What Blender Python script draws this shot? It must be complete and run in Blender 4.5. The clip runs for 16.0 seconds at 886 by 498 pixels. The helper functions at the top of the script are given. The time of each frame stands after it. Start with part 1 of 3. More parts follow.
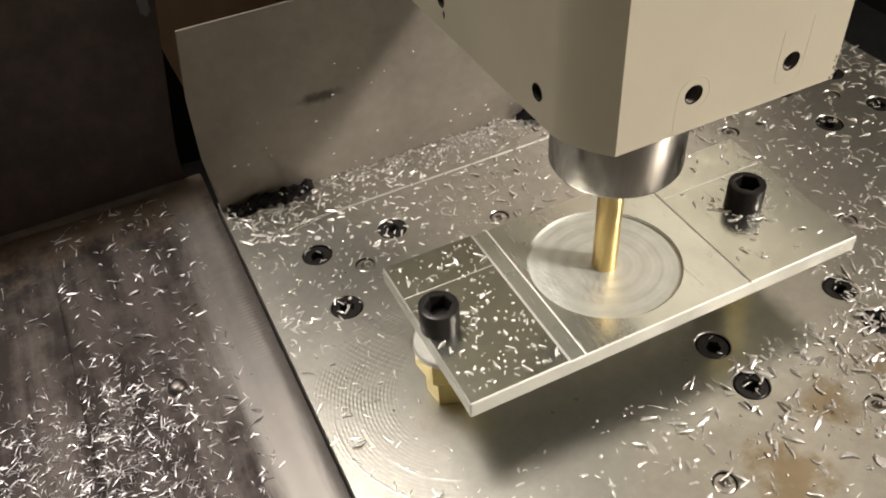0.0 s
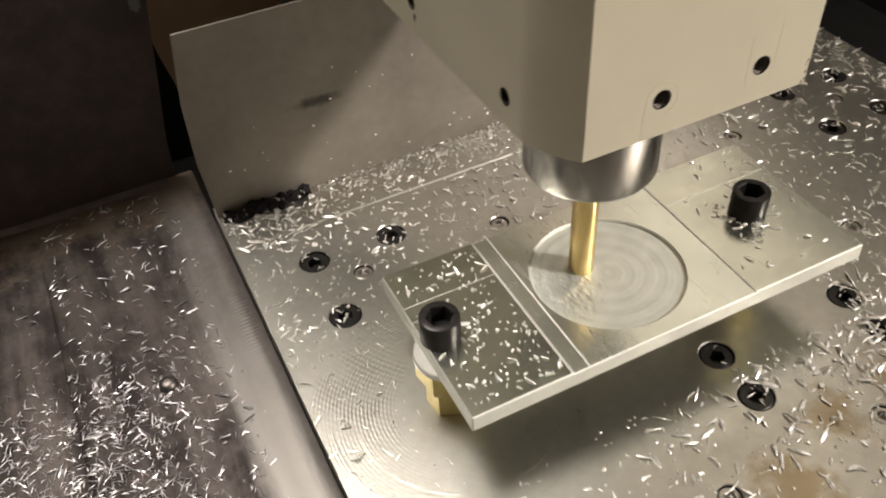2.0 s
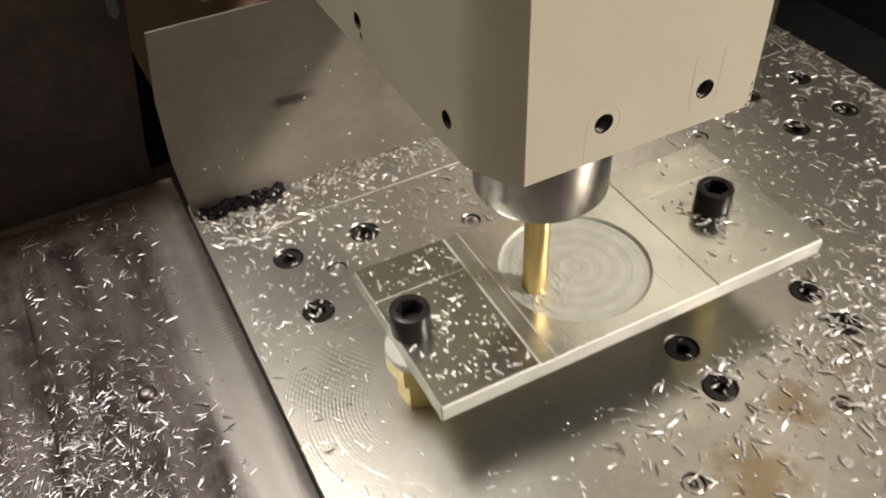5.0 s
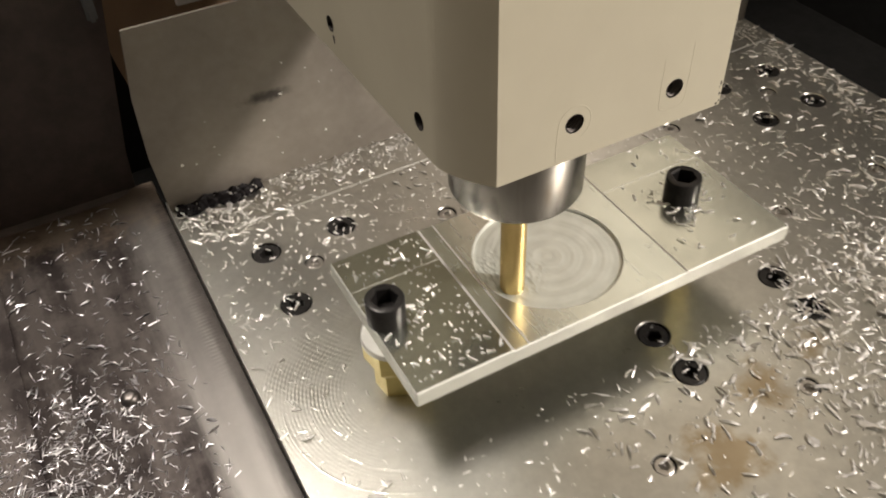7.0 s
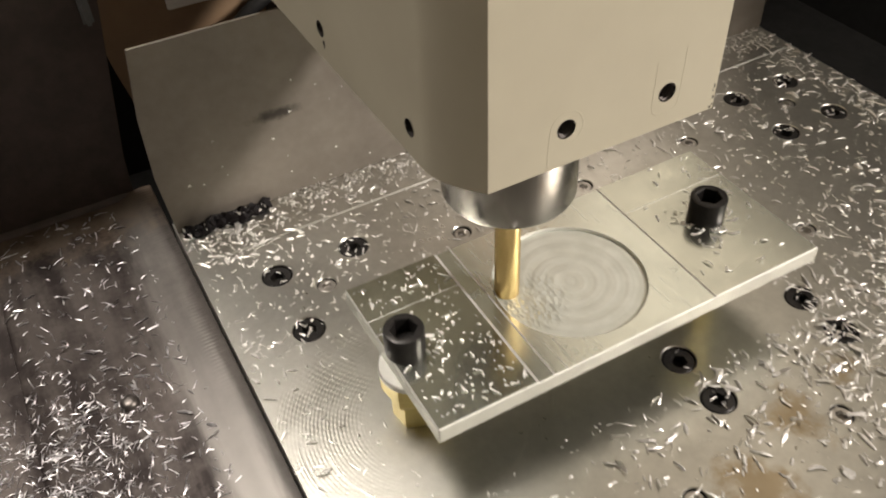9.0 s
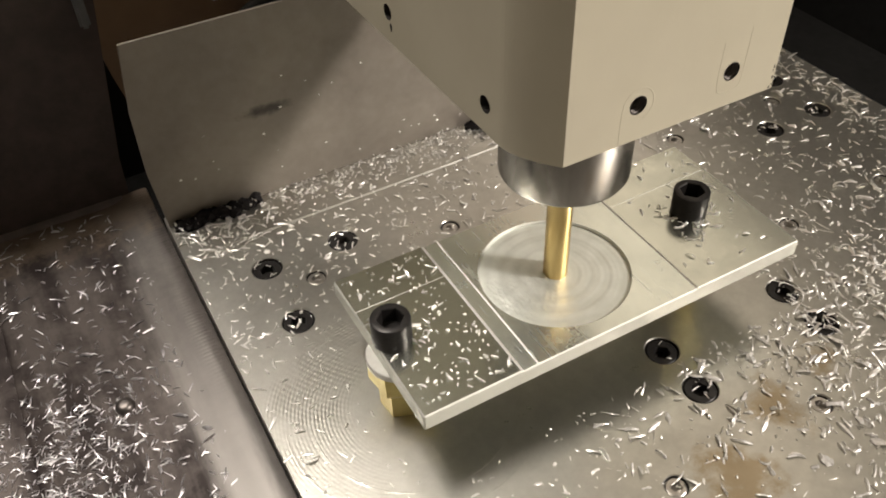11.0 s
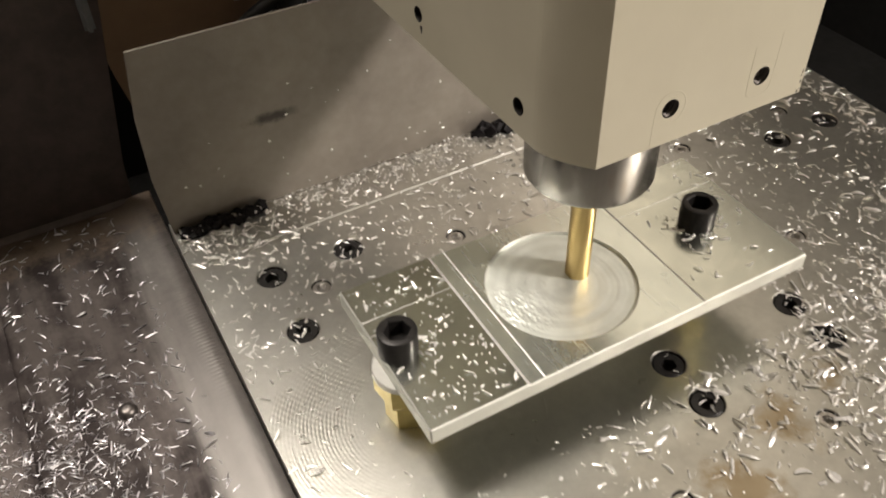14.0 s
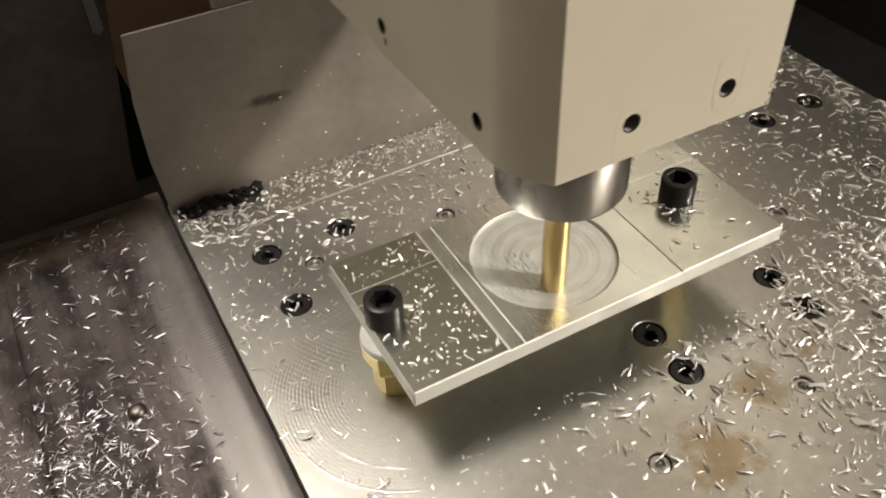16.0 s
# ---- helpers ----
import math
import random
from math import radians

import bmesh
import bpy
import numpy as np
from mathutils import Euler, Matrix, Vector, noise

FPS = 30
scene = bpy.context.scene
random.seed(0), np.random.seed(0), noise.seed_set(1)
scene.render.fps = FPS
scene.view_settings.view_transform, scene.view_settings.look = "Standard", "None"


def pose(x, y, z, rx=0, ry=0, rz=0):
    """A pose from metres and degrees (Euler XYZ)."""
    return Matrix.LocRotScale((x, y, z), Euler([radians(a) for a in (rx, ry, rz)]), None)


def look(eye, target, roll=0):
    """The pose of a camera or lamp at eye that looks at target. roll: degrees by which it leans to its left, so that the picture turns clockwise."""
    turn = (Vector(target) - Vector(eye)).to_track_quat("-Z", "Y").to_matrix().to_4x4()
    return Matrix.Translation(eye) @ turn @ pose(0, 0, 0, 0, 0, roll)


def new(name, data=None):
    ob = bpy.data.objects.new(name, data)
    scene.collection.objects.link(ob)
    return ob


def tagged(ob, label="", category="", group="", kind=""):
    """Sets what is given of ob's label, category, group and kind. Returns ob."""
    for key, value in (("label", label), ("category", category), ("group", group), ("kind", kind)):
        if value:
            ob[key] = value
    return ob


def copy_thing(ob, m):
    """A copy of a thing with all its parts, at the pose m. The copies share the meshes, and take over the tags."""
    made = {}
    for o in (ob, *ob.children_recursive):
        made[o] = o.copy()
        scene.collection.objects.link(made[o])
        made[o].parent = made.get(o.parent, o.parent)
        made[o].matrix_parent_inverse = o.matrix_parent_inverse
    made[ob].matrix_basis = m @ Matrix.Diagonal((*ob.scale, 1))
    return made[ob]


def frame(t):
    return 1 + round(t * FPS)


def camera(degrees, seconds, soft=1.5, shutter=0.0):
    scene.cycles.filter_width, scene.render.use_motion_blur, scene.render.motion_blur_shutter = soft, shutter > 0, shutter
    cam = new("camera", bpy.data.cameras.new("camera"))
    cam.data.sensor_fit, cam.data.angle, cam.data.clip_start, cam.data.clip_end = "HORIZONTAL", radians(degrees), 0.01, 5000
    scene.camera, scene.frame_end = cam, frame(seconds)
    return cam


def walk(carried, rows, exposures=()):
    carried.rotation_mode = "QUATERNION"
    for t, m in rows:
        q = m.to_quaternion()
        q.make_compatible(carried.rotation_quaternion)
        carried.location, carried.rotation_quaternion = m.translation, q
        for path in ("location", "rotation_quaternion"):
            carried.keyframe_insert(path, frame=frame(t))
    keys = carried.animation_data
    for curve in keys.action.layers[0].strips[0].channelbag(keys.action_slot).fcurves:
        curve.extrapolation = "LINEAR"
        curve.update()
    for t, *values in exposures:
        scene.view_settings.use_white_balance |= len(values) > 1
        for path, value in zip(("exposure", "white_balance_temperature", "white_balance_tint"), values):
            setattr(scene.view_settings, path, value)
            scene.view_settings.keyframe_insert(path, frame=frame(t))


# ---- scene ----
MM = 0.001

# ---- camera ----
cam = camera(54.27, 16.0, soft=1.9, shutter=0.45)
# seconds, place in mm, pitch, roll, yaw
PATH = [
    (0.0, -42.09, -196.89, 182.16, -43.01, 3.05, -26.11),
    (0.5, -41.78, -196.64, 182.41, -43.09, 3.03, -26.21),
    (1.0, -41.64, -196.16, 182.74, -43.08, 2.79, -26.16),
    (1.5, -41.05, -196.76, 182.71, -43.28, 2.81, -26.40),
    (2.0, -41.10, -196.80, 182.09, -43.30, 2.84, -26.38),
    (2.5, -41.37, -196.73, 182.86, -43.35, 2.77, -26.43),
    (3.0, -41.80, -196.31, 182.38, -43.41, 2.94, -25.99),
    (3.5, -41.69, -197.04, 182.46, -43.38, 3.19, -25.96),
    (4.0, -41.18, -196.30, 182.90, -43.15, 2.71, -26.42),
    (6.5, -41.62, -197.05, 182.28, -42.97, 1.90, -28.32),
    (7.0, -40.90, -197.77, 183.05, -42.90, 1.82, -28.61),
    (7.5, -39.99, -195.51, 182.13, -42.87, 1.56, -28.85),
    (8.0, -40.78, -195.61, 183.06, -43.02, 1.77, -28.90),
    (8.5, -40.91, -195.60, 182.40, -43.04, 2.01, -29.16),
    (9.0, -40.51, -196.51, 183.05, -42.97, 2.08, -28.97),
    (11.5, -41.27, -196.59, 183.32, -42.71, 1.71, -29.18),
    (12.0, -41.41, -195.80, 184.01, -42.77, 1.62, -29.02),
    (12.5, -41.16, -195.38, 184.06, -42.99, 2.04, -28.76),
    (13.0, -41.26, -195.33, 184.43, -42.89, 1.93, -28.69),
    (13.5, -40.90, -195.69, 184.64, -42.82, 1.71, -28.88),
    (14.0, -41.15, -194.92, 184.83, -42.76, 1.45, -28.86),
    (14.5, -40.67, -196.17, 184.44, -42.80, 1.98, -28.97),
    (15.0, -40.88, -195.44, 184.92, -42.93, 2.07, -28.91),
    (15.5, -40.55, -195.78, 184.08, -43.06, 2.23, -29.07),
    (16.0, -40.51, -195.20, 184.74, -42.78, 2.12, -28.57),
]
walk(cam, [(t, pose(x * MM, y * MM, z * MM, 90 + pitch, roll, yaw)) for t, x, y, z, pitch, roll, yaw in PATH])

# ---- world and lights ----
world = bpy.data.worlds.new("world")
scene.world = world
world.use_nodes = True
world.node_tree.nodes["Background"].inputs[0].default_value = (1.0, 0.93, 0.84, 1)
world.node_tree.nodes["Background"].inputs[1].default_value = 0.07


def area_lamp(name, eye, target, sx, sy, watts, colour):
    data = bpy.data.lights.new(name, "AREA")
    data.shape, data.size, data.size_y, data.energy, data.color = "RECTANGLE", sx, sy, watts, colour
    ob = new(name, data)
    ob.matrix_world = look(eye, target)
    return ob


area_lamp("unseen_ceiling_panel", (-0.22, 0.42, 1.60), (0.03, -0.05, 0.0), 0.8, 0.42, 39.0, (1.0, 0.91, 0.82))
# Unseen panel added so the plate's right end reflects something pale.
area_lamp("unseen_ceiling_panel", (1.55, 1.00, 1.64), (1.55, 1.001, 0.0), 1.4, 1.6, 6.6, (1.0, 0.85, 0.67))
area_lamp("work_light", (0.98, -0.90, 1.00), (0.06, -0.05, 0.05), 0.17, 0.13, 24.5, (1.0, 0.90, 0.82))
scene.view_settings.exposure = 0.0


# ---- materials ----
def mat_new(name):
    m = bpy.data.materials.new(name)
    m.use_nodes = True
    nt = m.node_tree
    return m, nt, nt.nodes["Principled BSDF"]


def node(nt, kind, **values):
    n = nt.nodes.new(kind)
    for key, value in values.items():
        n.inputs[key].default_value = value
    return n


def mapped(nt, scale=(1, 1, 1), shift=(0, 0, 0)):
    """Object coordinates in millimetres."""
    co = nt.nodes.new("ShaderNodeTexCoord")
    mp = nt.nodes.new("ShaderNodeMapping")
    mp.inputs["Scale"].default_value = [1000 * s for s in scale]
    mp.inputs["Location"].default_value = shift
    nt.links.new(co.outputs["Object"], mp.inputs["Vector"])
    return mp.outputs["Vector"]


def noise_tex(nt, vector, scale, detail=4.0, rough=0.6):
    n = node(nt, "ShaderNodeTexNoise", Scale=scale, Detail=detail, Roughness=rough)
    nt.links.new(vector, n.inputs["Vector"])
    return n.outputs["Fac"]


def remap(nt, value, lo, hi, out_lo, out_hi, smooth=False):
    n = nt.nodes.new("ShaderNodeMapRange")
    n.clamp = True
    if smooth:
        n.interpolation_type = "SMOOTHSTEP"
    for key, v in (("From Min", lo), ("From Max", hi), ("To Min", out_lo), ("To Max", out_hi)):
        n.inputs[key].default_value = v
    nt.links.new(value, n.inputs["Value"])
    return n.outputs["Result"]


def math_node(nt, op, a, b):
    n = nt.nodes.new("ShaderNodeMath")
    n.operation = op
    for i, v in enumerate((a, b)):
        if isinstance(v, (int, float)):
            n.inputs[i].default_value = v
        else:
            nt.links.new(v, n.inputs[i])
    return n.outputs[0]


def mix_colour(nt, fac, a, b):
    n = nt.nodes.new("ShaderNodeMix")
    n.data_type = "RGBA"
    if isinstance(fac, (int, float)):
        n.inputs[0].default_value = fac
    else:
        nt.links.new(fac, n.inputs[0])
    for i, v in ((6, a), (7, b)):
        if isinstance(v, tuple):
            n.inputs[i].default_value = (*v, 1)
        else:
            nt.links.new(v, n.inputs[i])
    return n.outputs[2]


def bump(nt, bsdf, height, strength, distance):
    n = node(nt, "ShaderNodeBump", Strength=strength, Distance=distance)
    nt.links.new(height, n.inputs["Height"])
    nt.links.new(n.outputs["Normal"], bsdf.inputs["Normal"])


def distance_to(nt, vector, centre):
    """Distance in the xy plane to a centre in millimetres."""
    sub = nt.nodes.new("ShaderNodeVectorMath")
    sub.operation = "SUBTRACT"
    nt.links.new(vector, sub.inputs[0])
    sub.inputs[1].default_value = (*centre, 0)
    flat = nt.nodes.new("ShaderNodeVectorMath")
    flat.operation = "MULTIPLY"
    nt.links.new(sub.outputs[0], flat.inputs[0])
    flat.inputs[1].default_value = (1, 1, 0)
    length = nt.nodes.new("ShaderNodeVectorMath")
    length.operation = "LENGTH"
    nt.links.new(flat.outputs[0], length.inputs[0])
    return length.outputs["Value"]


def metal(name, colour, dark, rough, spread, grain=0.25, stretch=(1, 1, 1), metallic=1.0, relief=0.15):
    m, nt, b = mat_new(name)
    v = mapped(nt)
    vs = mapped(nt, stretch)
    big = noise_tex(nt, v, 0.05)
    fine = noise_tex(nt, vs, grain, 6)
    both = math_node(nt, "ADD", math_node(nt, "MULTIPLY", big, 0.6), math_node(nt, "MULTIPLY", fine, 0.4))
    nt.links.new(mix_colour(nt, remap(nt, both, 0.3, 0.7, 0, 1), dark, colour), b.inputs["Base Color"])
    nt.links.new(remap(nt, both, 0.3, 0.7, rough + spread, rough - spread), b.inputs["Roughness"])
    b.inputs["Metallic"].default_value = metallic
    bump(nt, b, fine, relief, 0.0002)
    return m


def make_table_metal():
    """Milled aluminium with old cutter rings, scratches and rust-brown coolant stains."""
    m, nt, b = mat_new("table_aluminium")
    v = mapped(nt)
    big = noise_tex(nt, v, 0.03, 5)
    mid = noise_tex(nt, v, 0.22, 6, 0.7)
    brushed = noise_tex(nt, mapped(nt, (0.05, 1.2, 1)), 1.4, 4)
    both = math_node(nt, "ADD", math_node(nt, "MULTIPLY", big, 0.55), math_node(nt, "MULTIPLY", mid, 0.45))
    base = mix_colour(nt, remap(nt, both, 0.32, 0.68, 0, 1), (0.47, 0.465, 0.425), (0.68, 0.675, 0.625))
    wobble = math_node(nt, "MULTIPLY", noise_tex(nt, v, 0.09, 5, 0.7), 34)
    for x, y, r in ((72, -128, 13), (51, -97, 2), (97, -116, 10), (118, -112, 7), (30, -136, 3)):
        d = math_node(nt, "ADD", distance_to(nt, v, (x, y)), wobble)
        mask = remap(nt, d, r + 8, r + 17, 0.7, 0.0, True)
        base = mix_colour(nt, mask, base, (0.36, 0.265, 0.135))
    nt.links.new(base, b.inputs["Base Color"])
    rough = remap(nt, both, 0.3, 0.7, 0.40, 0.25)
    nt.links.new(rough, b.inputs["Roughness"])
    b.inputs["Metallic"].default_value = 1.0
    d = distance_to(nt, v, (15, -68))
    ring = math_node(nt, "SINE", math_node(nt, "MULTIPLY", d, 6.3), 0)
    gate = math_node(nt, "MULTIPLY", remap(nt, d, 15, 20, 0, 1), remap(nt, d, 34, 40, 1, 0))
    gate = math_node(nt, "MULTIPLY", gate, remap(nt, noise_tex(nt, v, 0.07, 2), 0.4, 0.6, 0.15, 1))
    axes = nt.nodes.new("ShaderNodeSeparateXYZ")
    nt.links.new(v, axes.inputs[0])
    gate = math_node(nt, "MULTIPLY", gate, remap(nt, axes.outputs["X"], -4, 16, 1.0, 0.3, True))
    gate = math_node(nt, "MULTIPLY", gate, remap(nt, axes.outputs["Y"], -80, -52, 0.08, 1.0, True))
    cross = math_node(nt, "SINE", math_node(nt, "MULTIPLY", distance_to(nt, v, (52, -12)), 4.1), 0)
    ring = math_node(nt, "ADD", ring, math_node(nt, "MULTIPLY", cross, 0.4))
    turned = [remap(nt, math_node(nt, "ABSOLUTE", math_node(nt, "SUBTRACT", d, r), 0), 0.05, 0.22, 1.0, 0.0) for r in (26.8, 33.4)]
    circles = math_node(nt, "MULTIPLY", math_node(nt, "ADD", *turned), remap(nt, noise_tex(nt, v, 0.05, 2), 0.42, 0.55, 0.0, 0.8))
    height = math_node(nt, "ADD", math_node(nt, "ADD", circles, math_node(nt, "MULTIPLY", math_node(nt, "MULTIPLY", ring, gate), 0.95)),
                       math_node(nt, "ADD", math_node(nt, "MULTIPLY", brushed, 0.35), math_node(nt, "MULTIPLY", mid, 0.5)))
    bump(nt, b, height, 0.26, 0.0002)
    return m


def make_plate_metal(name, rough, spread, colour, dark, streak=(0.04, 1.4, 1), relief=0.05, metallic=1.0):
    """Rolled aluminium bar: cloudy oxide, long rolling streaks and scattered handling scratches."""
    m, nt, b = mat_new(name)
    v = mapped(nt)
    cloud = noise_tex(nt, v, 0.07, 5, 0.65)
    lines = noise_tex(nt, mapped(nt, streak), 1.6, 5, 0.7)
    scratch = noise_tex(nt, mapped(nt, (0.5, 0.03, 1)), 2.2, 2, 0.5)
    cut = remap(nt, scratch, 0.66, 0.70, 0.0, 1.0)
    both = math_node(nt, "ADD", math_node(nt, "MULTIPLY", cloud, 0.65), math_node(nt, "MULTIPLY", lines, 0.35))
    nt.links.new(mix_colour(nt, remap(nt, both, 0.32, 0.68, 0, 1), dark, colour), b.inputs["Base Color"])
    nt.links.new(math_node(nt, "ADD", remap(nt, both, 0.3, 0.7, rough + spread, rough - spread), math_node(nt, "MULTIPLY", cut, 0.05)), b.inputs["Roughness"])
    b.inputs["Metallic"].default_value = metallic
    bump(nt, b, math_node(nt, "ADD", lines, math_node(nt, "MULTIPLY", cut, 0.12)), relief, 0.0002)
    return m


def make_pocket_metal():
    """Bright milled floor of the pocket with concentric cutter rings and a patch of chatter marks."""
    m, nt, b = mat_new("pocket_aluminium")
    v = mapped(nt)
    d = distance_to(nt, v, POCKET)
    wob = math_node(nt, "MULTIPLY", noise_tex(nt, v, 0.05, 3), 2.6)
    wide = math_node(nt, "SINE", math_node(nt, "MULTIPLY", math_node(nt, "ADD", d, wob), 1.55), 0)
    rings = math_node(nt, "SINE", math_node(nt, "MULTIPLY", math_node(nt, "ADD", d, wob), 3.9), 0)
    fine = math_node(nt, "SINE", math_node(nt, "MULTIPLY", d, 15.0), 0)
    scallop = nt.nodes.new("ShaderNodeTexVoronoi")
    scallop.inputs["Scale"].default_value = 1.15
    nt.links.new(mapped(nt, (0.8, 0.5, 1)), scallop.inputs["Vector"])
    patch = remap(nt, distance_to(nt, v, (POCKET[0] - 12.5, POCKET[1] - 1)), 5, 13, 1, 0, True)
    chatter = math_node(nt, "MULTIPLY", scallop.outputs["Distance"], patch)
    n = noise_tex(nt, v, 0.16, 4, 0.55)
    sweep = math_node(nt, "ADD", math_node(nt, "MULTIPLY", wide, 0.40), math_node(nt, "MULTIPLY", rings, 0.16))
    height = math_node(nt, "ADD", math_node(nt, "ADD", sweep, math_node(nt, "MULTIPLY", fine, 0.05)),
                       math_node(nt, "ADD", math_node(nt, "MULTIPLY", chatter, 5.0), math_node(nt, "MULTIPLY", n, 0.3)))
    bump(nt, b, height, 0.42, 0.0002)
    tone = math_node(nt, "ADD", math_node(nt, "MULTIPLY", wide, 0.10), n)
    nt.links.new(mix_colour(nt, remap(nt, tone, 0.3, 0.7, 0, 1), (0.74, 0.78, 0.72), (0.90, 0.94, 0.88)), b.inputs["Base Color"])
    nt.links.new(remap(nt, tone, 0.3, 0.7, 0.34, 0.46), b.inputs["Roughness"])
    b.inputs["Metallic"].default_value = 0.55
    return m


def make_sheet_metal():
    """Grimy dull aluminium sheet with a dark greasy finger smear."""
    m, nt, b = mat_new("sheet_aluminium")
    v = mapped(nt)
    big = noise_tex(nt, v, 0.03, 4)
    fine = noise_tex(nt, v, 0.3, 5)
    both = math_node(nt, "ADD", math_node(nt, "MULTIPLY", big, 0.75), math_node(nt, "MULTIPLY", fine, 0.25))
    base = mix_colour(nt, remap(nt, both, 0.35, 0.65, 0, 1), (0.225, 0.20, 0.172), (0.32, 0.29, 0.248))
    co = nt.nodes.new("ShaderNodeVectorMath")
    co.operation = "SUBTRACT"
    nt.links.new(v, co.inputs[0])
    co.inputs[1].default_value = SMUDGE
    sc = nt.nodes.new("ShaderNodeVectorMath")
    sc.operation = "MULTIPLY"
    nt.links.new(co.outputs[0], sc.inputs[0])
    sc.inputs[1].default_value = (0.085, 0.0, 0.36)
    ln = nt.nodes.new("ShaderNodeVectorMath")
    ln.operation = "LENGTH"
    nt.links.new(sc.outputs[0], ln.inputs[0])
    d = math_node(nt, "ADD", ln.outputs["Value"], math_node(nt, "MULTIPLY", noise_tex(nt, v, 0.25, 5, 0.7), 1.4))
    mask = remap(nt, d, 0.8, 1.7, 0.85, 0.0, True)
    nt.links.new(mix_colour(nt, mask, base, (0.035, 0.03, 0.026)), b.inputs["Base Color"])
    nt.links.new(remap(nt, both, 0.3, 0.7, 0.50, 0.38), b.inputs["Roughness"])
    b.inputs["Metallic"].default_value = 0.25
    bump(nt, b, fine, 0.03, 0.0002)
    return m


def make_paint():
    """Beige machine enamel with faint orange peel and oily smears."""
    m, nt, b = mat_new("beige_enamel")
    v = mapped(nt)
    big = noise_tex(nt, v, 0.02, 4)
    fine = noise_tex(nt, v, 0.5, 3)
    nt.links.new(mix_colour(nt, remap(nt, big, 0.35, 0.65, 0, 1), (0.57, 0.53, 0.405), (0.64, 0.60, 0.465)), b.inputs["Base Color"])
    nt.links.new(remap(nt, big, 0.3, 0.7, 0.42, 0.55), b.inputs["Roughness"])
    bump(nt, b, fine, 0.06, 0.0003)
    return m


def plain(name, colour, dark, rough, scale=0.1, metallic=0.0, relief=0.1):
    m, nt, b = mat_new(name)
    v = mapped(nt)
    n = math_node(nt, "ADD", math_node(nt, "MULTIPLY", noise_tex(nt, v, scale, 5), 0.6), math_node(nt, "MULTIPLY", noise_tex(nt, v, scale * 7, 4), 0.4))
    nt.links.new(mix_colour(nt, remap(nt, n, 0.35, 0.65, 0, 1), dark, colour), b.inputs["Base Color"])
    nt.links.new(remap(nt, n, 0.3, 0.7, rough + 0.08, rough - 0.08), b.inputs["Roughness"])
    b.inputs["Metallic"].default_value = metallic
    bump(nt, b, n, relief, 0.0004)
    return m


def make_chip_material(name="swarf", dull=(0.84, 0.83, 0.79), bright=(1.0, 0.99, 0.96), metallic=0.7):
    """Swarf, each curl a little different."""
    m, nt, b = mat_new(name)
    geo = nt.nodes.new("ShaderNodeNewGeometry")
    rnd = geo.outputs["Random Per Island"]
    nt.links.new(mix_colour(nt, rnd, dull, bright), b.inputs["Base Color"])
    nt.links.new(remap(nt, rnd, 0, 1, 0.52, 0.34), b.inputs["Roughness"])
    b.inputs["Metallic"].default_value = metallic
    return m


def make_bed_metal():
    """Dark worn steel way cover with lengthwise wear, a painted pale sheen band and fine cross ripples beside the
    table.
    """
    m, nt, b = mat_new("bed_steel")
    v = mapped(nt)
    streak = noise_tex(nt, mapped(nt, (1, 0.12, 1)), 0.11, 5)
    mid = noise_tex(nt, v, 0.12, 6, 0.7)
    both = math_node(nt, "ADD", math_node(nt, "MULTIPLY", streak, 0.6), math_node(nt, "MULTIPLY", mid, 0.4))
    base = mix_colour(nt, remap(nt, both, 0.43, 0.59, 0, 1), (0.022, 0.017, 0.016), (0.088, 0.076, 0.070))
    place = nt.nodes.new("ShaderNodeSeparateXYZ")
    nt.links.new(v, place.inputs[0])
    across = math_node(nt, "ADD", place.outputs["X"], math_node(nt, "MULTIPLY", math_node(nt, "SUBTRACT", streak, 0.5), 14))
    # Paler strip beside the table: sheen painted in, stronger towards the near end.
    worn_sheen = math_node(nt, "MULTIPLY", remap(nt, across, -42, -32, 0, 0.85, True), remap(nt, across, -26.5, -23, 1, 0.35, True))
    worn_sheen = math_node(nt, "MULTIPLY", worn_sheen, remap(nt, place.outputs["Y"], -85, 20, 1.0, 0.4, True))
    base = mix_colour(nt, worn_sheen, base, (0.31, 0.296, 0.278))
    rust = remap(nt, math_node(nt, "ADD", place.outputs["Y"], math_node(nt, "MULTIPLY", mid, 60)), 68, 92, 0, 0.6, True)
    base = mix_colour(nt, rust, base, (0.21, 0.16, 0.115))
    nt.links.new(base, b.inputs["Base Color"])
    nt.links.new(remap(nt, both, 0.35, 0.65, 0.54, 0.36), b.inputs["Roughness"])
    b.inputs["Metallic"].default_value = 0.42
    b.inputs["Specular IOR Level"].default_value = 0.2
    sep = nt.nodes.new("ShaderNodeSeparateXYZ")
    nt.links.new(v, sep.inputs[0])
    ripple = math_node(nt, "SINE", math_node(nt, "ADD", math_node(nt, "MULTIPLY", sep.outputs["Y"], 4.4), math_node(nt, "MULTIPLY", mid, 3)), 0)
    gate = math_node(nt, "MULTIPLY", remap(nt, sep.outputs["X"], -30, -26.5, 0, 1), remap(nt, sep.outputs["Y"], -45, -15, 0.15, 1))
    height = math_node(nt, "ADD", math_node(nt, "MULTIPLY", math_node(nt, "MULTIPLY", ripple, gate), 0.45), mid)
    bump(nt, b, height, 0.25, 0.0002)
    return m


